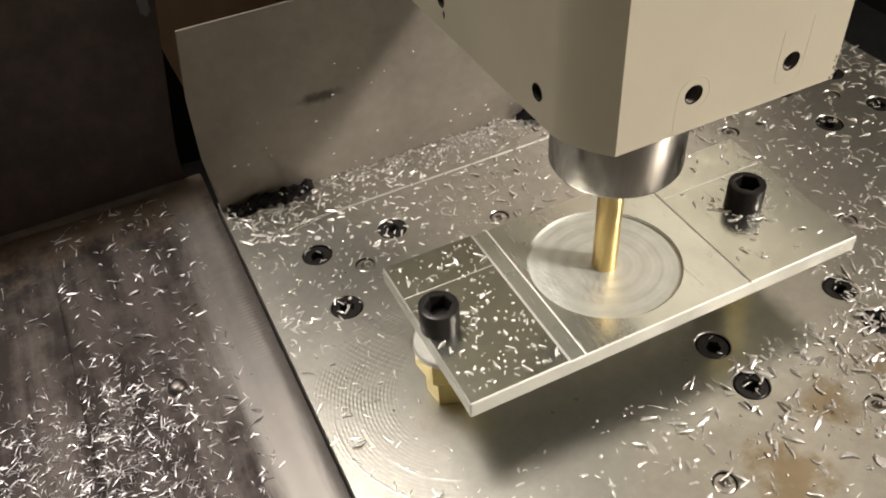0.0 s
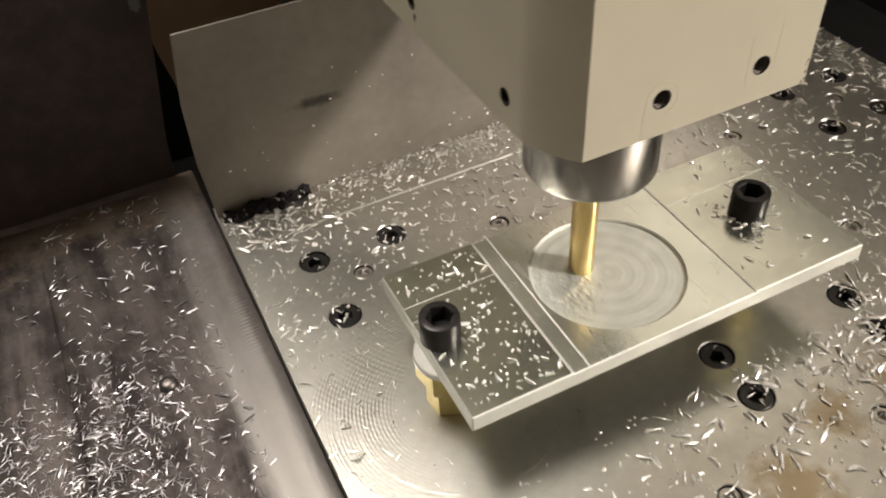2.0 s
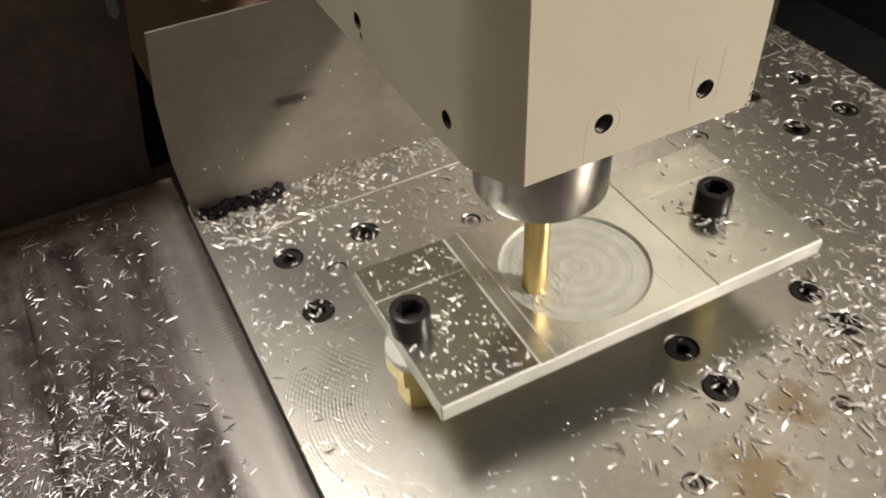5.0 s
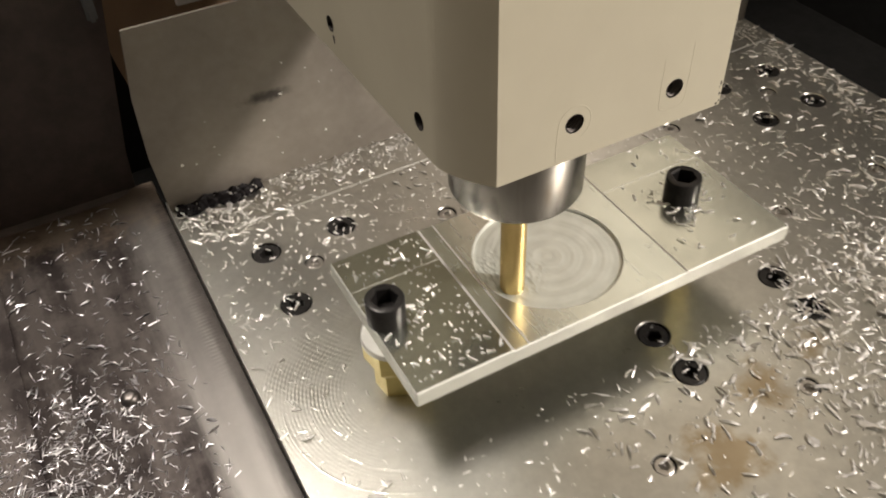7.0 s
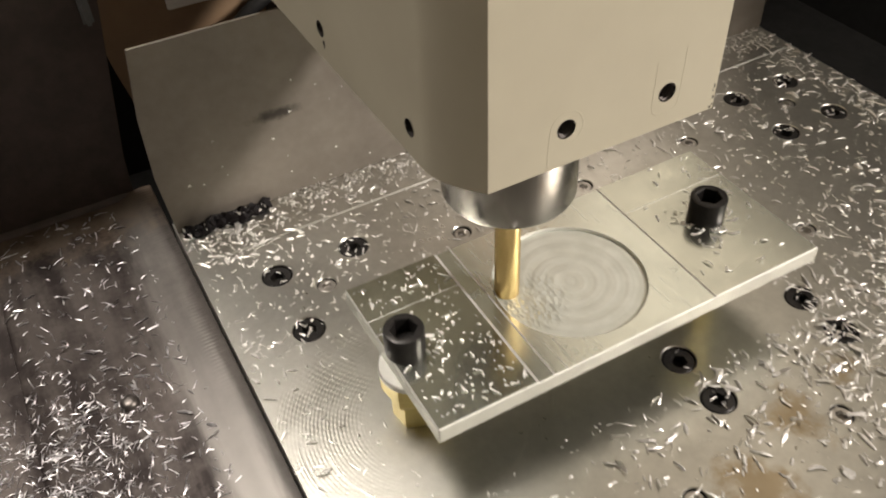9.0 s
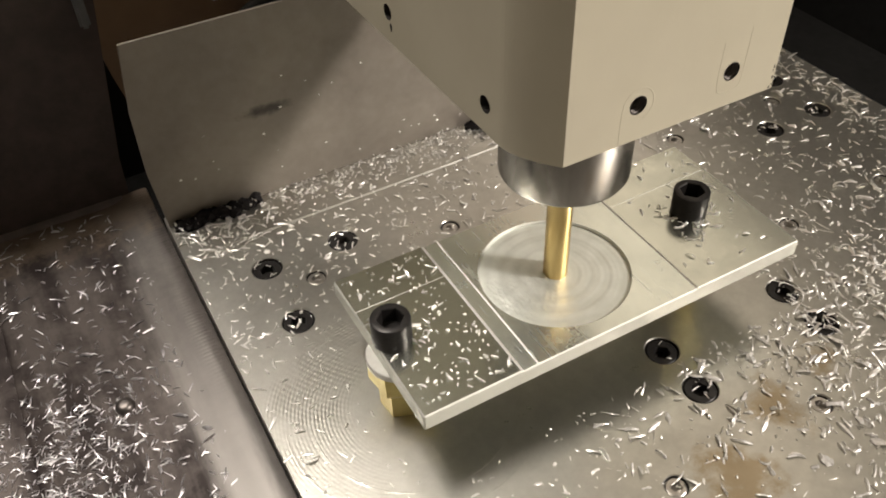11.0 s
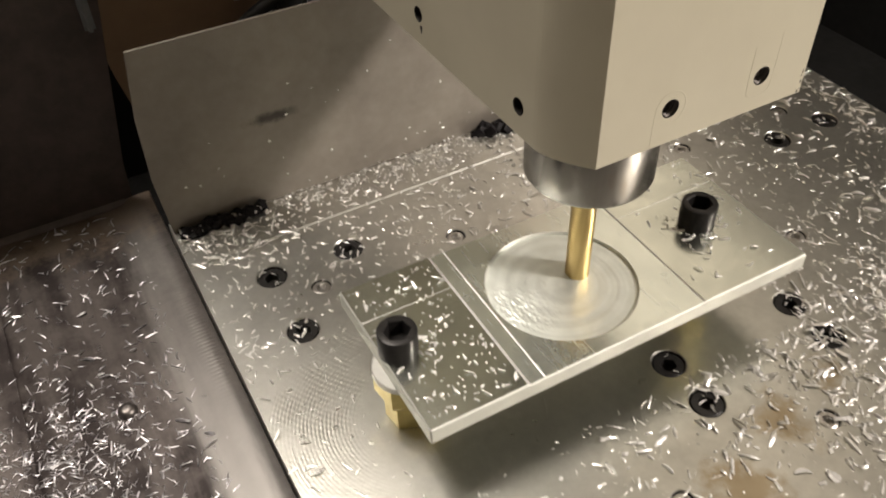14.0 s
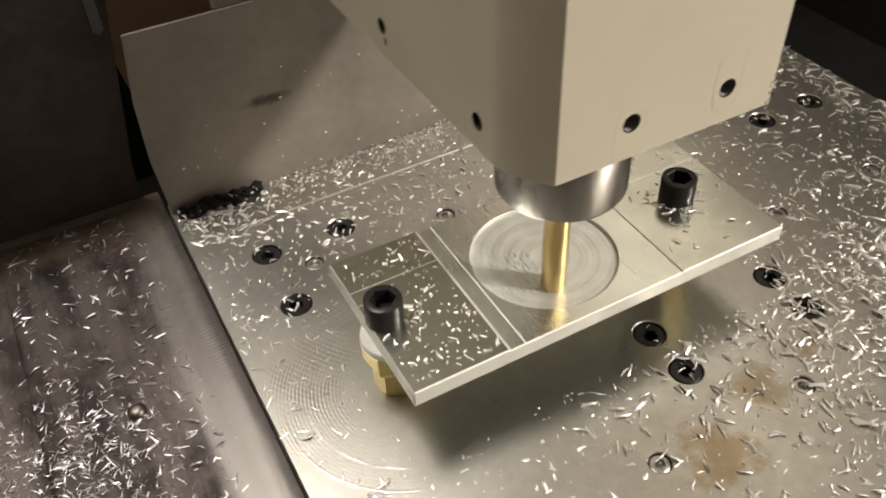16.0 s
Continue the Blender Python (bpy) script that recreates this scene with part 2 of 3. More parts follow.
POCKET = (59.6, -65.9)
SMUDGE = (19.0, 34.4, 32.3)
TABLE_METAL = make_table_metal()
PLATE_METAL = make_plate_metal("rolled_aluminium", 0.21, 0.05, (0.70, 0.72, 0.645), (0.56, 0.58, 0.52), metallic=0.97)
PLATE_MILLED = make_plate_metal("milled_aluminium", 0.25, 0.05, (0.81, 0.85, 0.78), (0.69, 0.73, 0.67), (0.35, 0.3, 1), 0.05, 0.9)
PLATE_SCRAPED = make_plate_metal("scraped_aluminium", 0.45, 0.06, (0.92, 0.92, 0.88), (0.80, 0.80, 0.76), (1, 0.3, 1), 0.5, 0.6)
PLATE_EDGE = make_plate_metal("sawn_plate_edge", 0.50, 0.06, (0.77, 0.78, 0.71), (0.62, 0.63, 0.57), (0.3, 1, 1), 0.3, 0.4)
POCKET_METAL = make_pocket_metal()
PAINT = make_paint()
CHIP_MATERIAL = make_chip_material()
OILY_CHIPS = make_chip_material("oily_swarf", (0.38, 0.365, 0.375), (0.78, 0.77, 0.79), 0.95)
BED_METAL = make_bed_metal()
EDGE_METAL = metal("sawn_aluminium", (0.68, 0.68, 0.64), (0.55, 0.55, 0.51), 0.46, 0.06, 0.7, (1, 1, 0.2), 0.55, 0.2)
SHEET_METAL = make_sheet_metal()
NOSE_METAL = metal("turned_steel", (0.35, 0.335, 0.315), (0.25, 0.24, 0.225), 0.23, 0.05, 0.6, (1, 1, 0.02), 1.0, 0.0)
GOLD = metal("gold_nitride", (0.84, 0.655, 0.32), (0.70, 0.52, 0.22), 0.36, 0.06, 0.8, (1, 1, 0.2), 1.0, 0.05)
BRASS = metal("brass", (0.66, 0.56, 0.24), (0.50, 0.41, 0.16), 0.36, 0.06, 0.4, (1, 1, 1), 0.9, 0.1)
BLACK_OXIDE = plain("black_oxide", (0.036, 0.034, 0.032), (0.014, 0.013, 0.013), 0.34, 0.4, 0.3, 0.1)
BLACK_OXIDE.node_tree.nodes["Principled BSDF"].inputs["Specular IOR Level"].default_value = 0.32
SILVER = metal("zinc", (0.66, 0.64, 0.60), (0.42, 0.40, 0.37), 0.32, 0.06, 0.6, (1, 1, 1), 1.0, 0.1)
DULL_STEEL = metal("dull_steel", (0.19, 0.175, 0.165), (0.10, 0.09, 0.082), 0.42, 0.06, 0.6, (1, 1, 1), 1.0, 0.1)
# Near-black: recess shade painted on hole walls; also for chipped paint and dirt run.
BORE_SHADE_WEAR = plain("bore_shade_wear", (0.035, 0.030, 0.026), (0.016, 0.014, 0.012), 0.6, 0.4, 0.3)
DARK_STEEL = plain("dark_steel", (0.100, 0.076, 0.068), (0.050, 0.040, 0.036), 0.45, 0.025, 0.2, 0.08)
# Near-black albedo puts the unlit space's shade into the walls themselves.
CAVITY_SHADE = plain("cavity_shade", (0.008, 0.0075, 0.007), (0.004, 0.004, 0.0035), 0.7, 0.02)
CAVITY_SHADE.node_tree.nodes["Principled BSDF"].inputs["Specular IOR Level"].default_value = 0.15
TAN = plain("tan_enamel", (0.36, 0.25, 0.155), (0.28, 0.19, 0.12), 0.5, 0.02)
RUBBER = plain("rubber", (0.02, 0.02, 0.02), (0.012, 0.012, 0.012), 0.55, 0.2)
GREY_PLASTIC = plain("grey_plastic", (0.20, 0.21, 0.22), (0.14, 0.15, 0.16), 0.5, 0.1)
WHITE_PLASTIC = plain("white_plastic", (0.86, 0.85, 0.82), (0.76, 0.75, 0.72), 0.5, 0.1)
SLUDGE = plain("black_sludge", (0.010, 0.008, 0.009), (0.005, 0.004, 0.005), 0.5, 0.6, 0.0, 0.5)
SLUDGE.node_tree.nodes["Principled BSDF"].inputs["Specular IOR Level"].default_value = 0.25
ROOM_WALL = plain("room_wall", (0.55, 0.52, 0.47), (0.48, 0.45, 0.41), 0.8, 0.002)


# ---- mesh tools (millimetres in, metres out) ----
def part(name, bm, material, parent=None, label="", smooth=False):
    bmesh.ops.recalc_face_normals(bm, faces=bm.faces)
    me = bpy.data.meshes.new(name)
    bmesh.ops.scale(bm, vec=(MM, MM, MM), verts=bm.verts)
    bm.to_mesh(me)
    bm.free()
    for mt in (material if isinstance(material, (list, tuple)) else [material]):
        me.materials.append(mt)
    if smooth:
        for p in me.polygons:
            p.use_smooth = True
        me.set_sharp_from_angle(angle=radians(35))
    ob = new(name, me)
    if parent is not None:
        ob.parent = parent
    if label:
        tagged(ob, label)
    return ob


def box(bm, x0, x1, y0, y1, z0, z1, bevel=0.0, index=0):
    ret = bmesh.ops.create_cube(bm, size=1.0)
    for v in ret["verts"]:
        v.co = ((x0 + x1) / 2 + v.co.x * (x1 - x0), (y0 + y1) / 2 + v.co.y * (y1 - y0), (z0 + z1) / 2 + v.co.z * (z1 - z0))
    faces = {f for v in ret["verts"] for f in v.link_faces}
    for f in faces:
        f.material_index = index
    if bevel:
        edges = list({e for f in faces for e in f.edges})
        bmesh.ops.bevel(bm, geom=edges, offset=bevel, segments=2, affect="EDGES")


def lathe(bm, profile, n=48, cx=0.0, cy=0.0, index=0, sides=None, turn=0.0):
    """Turn (radius, z) pairs round the z axis; radius 0 closes an end."""
    rings = []
    for r, z in profile:
        if r <= 1e-6:
            rings.append([bm.verts.new((cx, cy, z))])
        else:
            rings.append([bm.verts.new((cx + r * math.cos(turn + 2 * math.pi * i / n), cy + r * math.sin(turn + 2 * math.pi * i / n), z)) for i in range(n)])
    for a, b in zip(rings, rings[1:]):
        for i in range(n):
            j = (i + 1) % n
            if len(a) == 1 and len(b) == 1:
                continue
            if len(a) == 1:
                f = bm.faces.new((a[0], b[j], b[i]))
            elif len(b) == 1:
                f = bm.faces.new((a[i], a[j], b[0]))
            else:
                f = bm.faces.new((a[i], a[j], b[j], b[i]))
            f.material_index = index


def holed_face(bm, rect, holes, at, n=32, index=0, bore=1, bevel=0.0):
    """A flat rectangle with round holes bored into it. holes: u, v, radius, depth, half width of its cell. at(u, v, w) gives a place; w is the depth."""
    rects = [rect]
    cells = []
    for u, v, r, depth, half in holes:
        cell = (u - half, u + half, v - half, v + half)
        cells.append((cell, (u, v, r, depth)))
        rest = []
        for a, b, c, d in rects:
            e, f, g, h = max(a, cell[0]), min(b, cell[1]), max(c, cell[2]), min(d, cell[3])
            if e >= f or g >= h:
                rest.append((a, b, c, d))
                continue
            for q in ((a, e, c, d), (f, b, c, d), (e, f, c, g), (e, f, h, d)):
                if q[1] - q[0] > 1e-6 and q[3] - q[2] > 1e-6:
                    rest.append(q)
        rects = rest
    for a, b, c, d in rects:
        bm.faces.new([bm.verts.new(at(*p, 0)) for p in ((a, c), (b, c), (b, d), (a, d))]).material_index = index
    for (a, b, c, d), (u, v, r, depth) in cells:
        rim, lip, outer, low = [], [], [], []
        for i in range(n):
            t = 2 * math.pi * (i + 0.5) / n + math.pi / 4 - math.pi / n
            cs, sn = math.cos(t), math.sin(t)
            k = min((b - u if cs > 0 else u - a) / max(abs(cs), 1e-9), (d - v if sn > 0 else v - c) / max(abs(sn), 1e-9))
            rim.append(bm.verts.new(at(u + r * cs, v + r * sn, 0)))
            lip.append(bm.verts.new(at(u + (r - bevel) * cs, v + (r - bevel) * sn, bevel)) if bevel else rim[-1])
            low.append(bm.verts.new(at(u + (r - bevel) * cs, v + (r - bevel) * sn, depth)))
            outer.append(bm.verts.new(at(u + k * cs, v + k * sn, 0)))
        for i in range(n):
            j = (i + 1) % n
            bm.faces.new((rim[i], rim[j], outer[j], outer[i])).material_index = index
            if bevel:
                bm.faces.new((rim[j], rim[i], lip[i], lip[j])).material_index = index
            bm.faces.new((lip[j], lip[i], low[i], low[j])).material_index = bore
        bm.faces.new(low).material_index = bore


def cable(name, points, radius, material, parent=None):
    data = bpy.data.curves.new(name, "CURVE")
    data.dimensions, data.bevel_depth, data.bevel_resolution, data.resolution_u = "3D", radius * MM, 3, 8
    sp = data.splines.new("NURBS")
    sp.points.add(len(points) - 1)
    for p, q in zip(sp.points, points):
        p.co = (q[0] * MM, q[1] * MM, q[2] * MM, 1)
    sp.use_endpoint_u, sp.order_u = True, 4
    data.materials.append(material)
    ob = new(name, data)
    if parent is not None:
        ob.parent = parent
    return ob


GUARD_TOP = 80.0
# Column carried up to 1000, out of view, to block the rear panel's light.
COLUMN_EDGE = [(-12.5, -60), (-14.0, 5), (-17.6, 22), (-20.8, 46), (-24, 90), (-24, 1000)]


# ---- fixed structure: way cover, guards, added enclosure and room ----
def build_structure():
    bm = bmesh.new()
    prof = [(-77, -6.4), (-76, -6), (-37, -6), (-33, -5.7), (-30, -5.0), (-27.5, -4.6), (-25, -4.4), (-22.4, -4.4), (-21.6, -4.6), (-21.3, -5.2), (-21.3, -30), (-77, -30)]
    ys = [-330 + 66 * i for i in range(7)]
    loops = [[bm.verts.new((x, y, z)) for x, z in prof] for y in ys]
    for a, b in zip(loops, loops[1:]):
        for i in range(len(prof)):
            j = (i + 1) % len(prof)
            bm.faces.new((a[i], a[j], b[j], b[i]))
    bm.faces.new(loops[0])
    bm.faces.new(loops[-1][::-1])
    bed = part("floor_way_cover", bm, BED_METAL, smooth=True)
    tagged(bed, "dark worn steel way cover beside the table, strewn with chips", "floor", kind="structure")

    bm = bmesh.new()
    box(bm, -320, -77.05, -330, 66, -30, -6.45, 0.1)
    tagged(part("floor_side_strip", bm, BED_METAL), "dark oily steel strip along the way cover", "floor", kind="structure")

    bm = bmesh.new()
    front = [(-320, -8.5), (-27.5, -8.5), (-26.5, 10), (-19, 62), (-16.6, GUARD_TOP), (-320, GUARD_TOP)]
    near = [bm.verts.new((x, 66, z)) for x, z in front]
    far = [bm.verts.new((x, 69, z)) for x, z in front]
    bm.faces.new(near)
    bm.faces.new(far[::-1])
    for i in range(len(front)):
        j = (i + 1) % len(front)
        bm.faces.new((near[i], far[i], far[j], near[j]))
    tagged(part("wall_guard", bm, DARK_STEEL), "dark oily steel guard panel standing behind the way cover", "wall", kind="structure")

    bm = bmesh.new()
    pts = [(66 - 0.2, -6), (66 - 2.4, -6.0), (66 - 1.9, -5.4), (66 - 1.0, -4.8), (66 - 0.2, -4.4)]
    a = [bm.verts.new((-320, y, z)) for y, z in pts]
    b = [bm.verts.new((-30, y, z)) for y, z in pts]
    for i in range(len(pts)):
        j = (i + 1) % len(pts)
        bm.faces.new((a[i], a[j], b[j], b[i]))
    bm.faces.new(a)
    bm.faces.new(b[::-1])
    tagged(part("trim_seam", bm, DARK_STEEL), "grimy sealing bead along the foot of the guard", "trim", kind="structure")

    bm = bmesh.new()
    out = COLUMN_EDGE + [(190, 1000), (190, -60)]
    near = [bm.verts.new((x, 100, z)) for x, z in out]
    far = [bm.verts.new((x, 112, z)) for x, z in out]
    bm.faces.new(near)
    bm.faces.new(far[::-1])
    for i in range(len(out)):
        k = (i + 1) % len(out)
        bm.faces.new((near[i], far[i], far[k], near[k]))
    tagged(part("wall_column", bm, TAN), "shaded tan enamelled machine column", "wall", kind="structure")

    # Added enclosure shell: near-black backdrop, its right wall also cuts lamp light.
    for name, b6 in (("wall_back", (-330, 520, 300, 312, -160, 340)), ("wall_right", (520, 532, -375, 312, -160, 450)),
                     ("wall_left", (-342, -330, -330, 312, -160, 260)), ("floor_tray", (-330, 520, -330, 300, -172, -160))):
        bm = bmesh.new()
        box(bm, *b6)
        tagged(part(name, bm, CAVITY_SHADE), "near-black shell added round the machine, standing for unlit space", "wall", kind="structure")
    # Room shell out of view, added for reflections and warm bounce.
    for name, b6 in (("wall_room_back", (-2600, 2600, -3050, -3000, -1000, 1700)), ("wall_room_left", (-2650, -2600, -3000, 2500, -1000, 1700)),
                     ("wall_room_right", (2600, 2650, -3000, 2500, -1000, 1700)), ("wall_room_front", (-2600, 2600, 2500, 2550, -1000, 1700)),
                     ("ceiling_room", (-2600, 2600, -3000, 2500, 1700, 1750)), ("floor_room", (-2600, 2600, -3000, 2500, -1050, -1000))):
        bm = bmesh.new()
        box(bm, *b6)
        tagged(part(name, bm, ROOM_WALL), "plain painted workshop surface, unseen and added round the machine", "ceiling" if name[0] == "c" else name.split("_")[0], kind="structure")


build_structure()


def build_background_things():
    base = new("bolt_dome")
    bm = bmesh.new()
    lathe(bm, [(0, -6.4), (2.7, -6.4), (2.7, -5.7), (2.4, -4.8), (1.6, -4.2), (0.8, -4.05), (0, -4.05)], 32)
    part("dome", bm, DULL_STEEL, base, smooth=True)
    base.location = (-51.7 * MM, -25.6 * MM, 0)
    tagged(base, "small domed steel bolt sunk in the way cover", "bolt")

    hose = new("coolant_hose")
    hose.location = (0, 0, 0)
    cable("tube", [(18, 92, 6), (20, 90, 24), (26, 86, 36), (37, 84, 43), (50, 88, 46), (62, 98, 60)], 2.6, RUBBER, hose)
    tagged(hose, "black rubber hose hanging before the tan column", "hose")

    plug = new("cable_connector")
    bm = bmesh.new()
    box(bm, 41, 52, 86, 99.8, 6, 44, 1.0)
    part("plug", bm, RUBBER, plug)
    bm = bmesh.new()
    box(bm, 53, 78, 84, 99.8, 8, 42, 1.5)
    part("housing", bm, GREY_PLASTIC, plug, "grey plastic housing")
    tagged(plug, "grey connector housing with black plug on the column", "connector")

    clip = new("guard_clip")
    bm = bmesh.new()
    box(bm, -24.6, -21.4, 63.2, 65.98, 58.5, 74, 0.9)
    part("clip_body", bm, GREY_PLASTIC, clip)
    tagged(clip, "dull grey clip on the edge of the dark guard", "clip")


build_background_things()


# ---- the moving table with its upright sheet and screws ----
BIG = [(0, 0), (0, -25.4), (25.4, -0.3), (82.3, -87.2), (82.4, -102.5), (127.1, -87.2), (127.3, -101.8), (207, -1.3),
       (206.6, -25.4), (183, -25.6), (182.7, -0.9)]
SMALL = [(11.5, -11.4), (57.8, -12.2), (104.4, -12.9), (150.2, -12.4), (150.6, -66.6), (57.9, -121.9), (105.7, -121.8), (196.5, -12.6), (193.5, -66.4)]
TABLE_X0, TABLE_X1, TABLE_BACK = -21.0, 228.5, 34.4


def screw_mesh(bm, r, h, z, hexr, depth, n=32):
    """A cap screw's head whose top lies at z, with a hexagon socket."""
    prof = [(0, z - h), (r, z - h), (r, z - 0.5), (r - 0.12, z - 0.18), (r - 0.45, z)]
    lathe(bm, prof, n)
    bm.verts.ensure_lookup_table()
    ring = sorted((v for v in bm.verts if abs(v.co.z - z) < 1e-5), key=lambda v: math.atan2(v.co.y, v.co.x))
    def hexagon(t):
        k = (t + math.pi / 6) % (math.pi / 3) - math.pi / 6
        return hexr * math.cos(math.pi / 6) / math.cos(k)
    angles = [math.atan2(v.co.y, v.co.x) for v in ring]
    rim = [bm.verts.new((hexagon(t) * math.cos(t) * 1.08, hexagon(t) * math.sin(t) * 1.08, z)) for t in angles]
    lip = [bm.verts.new((hexagon(t) * math.cos(t), hexagon(t) * math.sin(t), z - 0.25)) for t in angles]
    low = [bm.verts.new((hexagon(t) * math.cos(t), hexagon(t) * math.sin(t), z - depth)) for t in angles]
    for a, b in ((ring, rim), (rim, lip), (lip, low)):
        for i in range(n):
            j = (i + 1) % n
            bm.faces.new((a[i], a[j], b[j], b[i]))
    bm.faces.new(low)


def build_table():
    table = new("machine_table")
    bm = bmesh.new()
    y0 = -330
    groove = (15.9, 17.1)
    holes = [(x, y, 5.0, 5.0, 5.5) for x, y in BIG] + [(x, y, 3.25, 4.0, 4.2) for x, y in SMALL] + [(11.6, -66.6, 3.0, 4.0, 4.2), (104.6, -66.6, 3.0, 4.0, 4.2)]
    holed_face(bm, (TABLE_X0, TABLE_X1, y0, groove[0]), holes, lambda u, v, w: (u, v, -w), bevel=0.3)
    x0, x1, yb = TABLE_X0, TABLE_X1, TABLE_BACK + 6
    prof = [(groove[0], 0), (16.35, -0.33), (16.65, -0.33), (groove[1], 0), (yb, 0), (yb, -16), (y0, -16), (y0, 0)]
    for (ya, za), (yc, zc) in zip(prof, prof[1:]):
        bm.faces.new([bm.verts.new(p) for p in ((x0, ya, za), (x1, ya, za), (x1, yc, zc), (x0, yc, zc))])
    for x in (x0, x1):
        for a, b in ((y0, groove[0]), (groove[0], groove[1]), (groove[1], yb)):
            z = -0.33 if a == groove[0] else 0
            bm.faces.new([bm.verts.new(p) for p in ((x, a, z), (x, b, z), (x, b, -16), (x, a, -16))])
    bmesh.ops.remove_doubles(bm, verts=bm.verts, dist=1e-4)
    part("fixture_plate", bm, [TABLE_METAL, BORE_SHADE_WEAR], table)

    bm = bmesh.new()
    out = [(-20.6, 0.05), (228, 0.05), (228, 66), (-18.9, 66), (-21.6, 44), (-22.2, 22)]
    near = [bm.verts.new((x, TABLE_BACK, z)) for x, z in out]
    far = [bm.verts.new((x, TABLE_BACK + 1.0, z)) for x, z in out]
    bm.faces.new(near)
    bm.faces.new(far[::-1])
    for i in range(len(out)):
        j = (i + 1) % len(out)
        bm.faces.new((near[i], far[i], far[j], near[j]))
    bmesh.ops.bevel(bm, geom=[e for e in bm.edges], offset=0.12, segments=2, affect="EDGES")
    part("back_sheet", bm, SHEET_METAL, table, "upright smeared aluminium sheet")

    bm = bmesh.new()
    screw_mesh(bm, 4.45, 4.2, -0.35, 2.3, 2.6)
    first = part("socket_screw", bm, BLACK_OXIDE, table, "black oxide socket screw")
    first.location = (0, 0, 0)
    for k, (x, y) in enumerate(BIG):
        ob = first if k == 0 else new("socket_screw", first.data)
        ob.parent = table
        ob.matrix_basis = pose(x * MM, y * MM, (0.0 if k % 3 else -0.35) * MM, 0, 0, 37 * k)
        tagged(ob, "black oxide socket screw")
    bm = bmesh.new()
    screw_mesh(bm, 2.8, 3.0, -0.5, 1.5, 1.6, 24)
    small = part("set_screw", bm, SILVER, table, "bright steel set screw")
    for k, (x, y) in enumerate(SMALL):
        ob = small if k == 0 else new("set_screw", small.data)
        ob.parent = table
        ob.matrix_basis = pose(x * MM, y * MM, 0, 0, 0, 23 * k)
        tagged(ob, "bright steel set screw")
    tagged(table, "milled aluminium machine table with screws and upright back sheet", "machine table")
    return table


def build_workpiece():
    """Aluminium plate, skimmed in the middle, with a round pocket; one closed body."""
    piece = new("workpiece_plate")
    x0, x1, y0, y1, zt, zb, c = 7.7, 122.2, -90.2, -39.8, 24.5, 19.8, 0.35
    ya, yb = y0 + c, y1 - c
    left = [(x0 + c, zt), (33.6, zt), (34.5, 24.1), (38.3, 24.2), (38.55, 24.3), (38.8, 24.24)]
    right = [(83.6, 24.24), (86.9, 24.24), (87.3, zt), (x1 - c, zt)]
    bm = bmesh.new()

    def quad(points, index):
        bm.faces.new([bm.verts.new(p) for p in points]).material_index = index
    for run in (left, right):
        for (xa, za), (xb, zc) in zip(run, run[1:]):
            quad(((xa, ya, za), (xb, ya, zc), (xb, yb, zc), (xa, yb, za)), 0 if za == zt and zc == zt else (1 if xb - xa > 2 else 5))
    n, (cx, cy), r = 96, POCKET, 20.1
    rims = []
    ax, bx = 38.8, 83.6
    for i in range(n):
        t = 2 * math.pi * i / n
        cs, sn = math.cos(t), math.sin(t)
        k = min((bx - cx if cs > 0 else cx - ax) / max(abs(cs), 1e-9), (yb - cy if sn > 0 else cy - ya) / max(abs(sn), 1e-9))
        rims.append([bm.verts.new(p) for p in ((cx + k * cs, cy + k * sn, 24.24), (cx + r * cs, cy + r * sn, 24.24), (cx + (r - 0.35) * cs, cy + (r - 0.35) * sn, 23.95),
                                               (cx + (r - 0.35) * cs, cy + (r - 0.35) * sn, 23.40))])
    for a, b in zip(rims, rims[1:] + rims[:1]):
        bm.faces.new((a[0], b[0], b[1], a[1])).material_index = 1
        bm.faces.new((a[1], b[1], b[2], a[2])).material_index = 2
        bm.faces.new((a[2], b[2], b[3], a[3])).material_index = 2
        qa, qb = a[0].co, b[0].co
        if abs(qa.x - qb.x) > 1e-6 and abs(qa.y - qb.y) > 1e-6:
            quad((qa.copy(), qb.copy(), (ax if qa.x + qb.x < 2 * cx else bx, ya if qa.y + qb.y < 2 * cy else yb, 24.24)), 1)
    bm.faces.new([q[3] for q in rims]).material_index = 3
    top = left + right
    for yo, yi in ((y0, ya), (y1, yb)):
        for (xa, za), (xb, zc) in zip(top, top[1:]):
            quad(((xa, yi, za), (xb, yi, zc), (xb, yo, zc - c), (xa, yo, za - c)), 2)
            quad(((xa, yo, za - c), (xb, yo, zc - c), (xb, yo, zb), (xa, yo, zb)), 2)
    for xo, xi in ((x0, x0 + c), (x1, x1 - c)):
        quad(((xi, ya, zt), (xi, yb, zt), (xo, yb, zt - c), (xo, ya, zt - c)), 2)
        quad(((xo, ya, zt - c), (xo, yb, zt - c), (xo, yb, zb), (xo, ya, zb)), 2)
        for yi, yo in ((ya, y0), (yb, y1)):
            quad(((xi, yi, zt), (xo, yi, zt - c), (xi, yo, zt - c)), 2)
            quad(((xo, yi, zt - c), (xi, yo, zt - c), (xi, yo, zb), (xo, yi, zb)), 2)
    low = [(x0, ya), (x0 + c, y0)] + [(x, y0) for x, _ in top[1:-1]] + [(x1 - c, y0), (x1, ya), (x1, yb), (x1 - c, y1)] + [(x, y1) for x, _ in top[-2:0:-1]] + [(x0 + c, y1), (x0, yb)]
    quad([(x, y, zb) for x, y in low], 4)
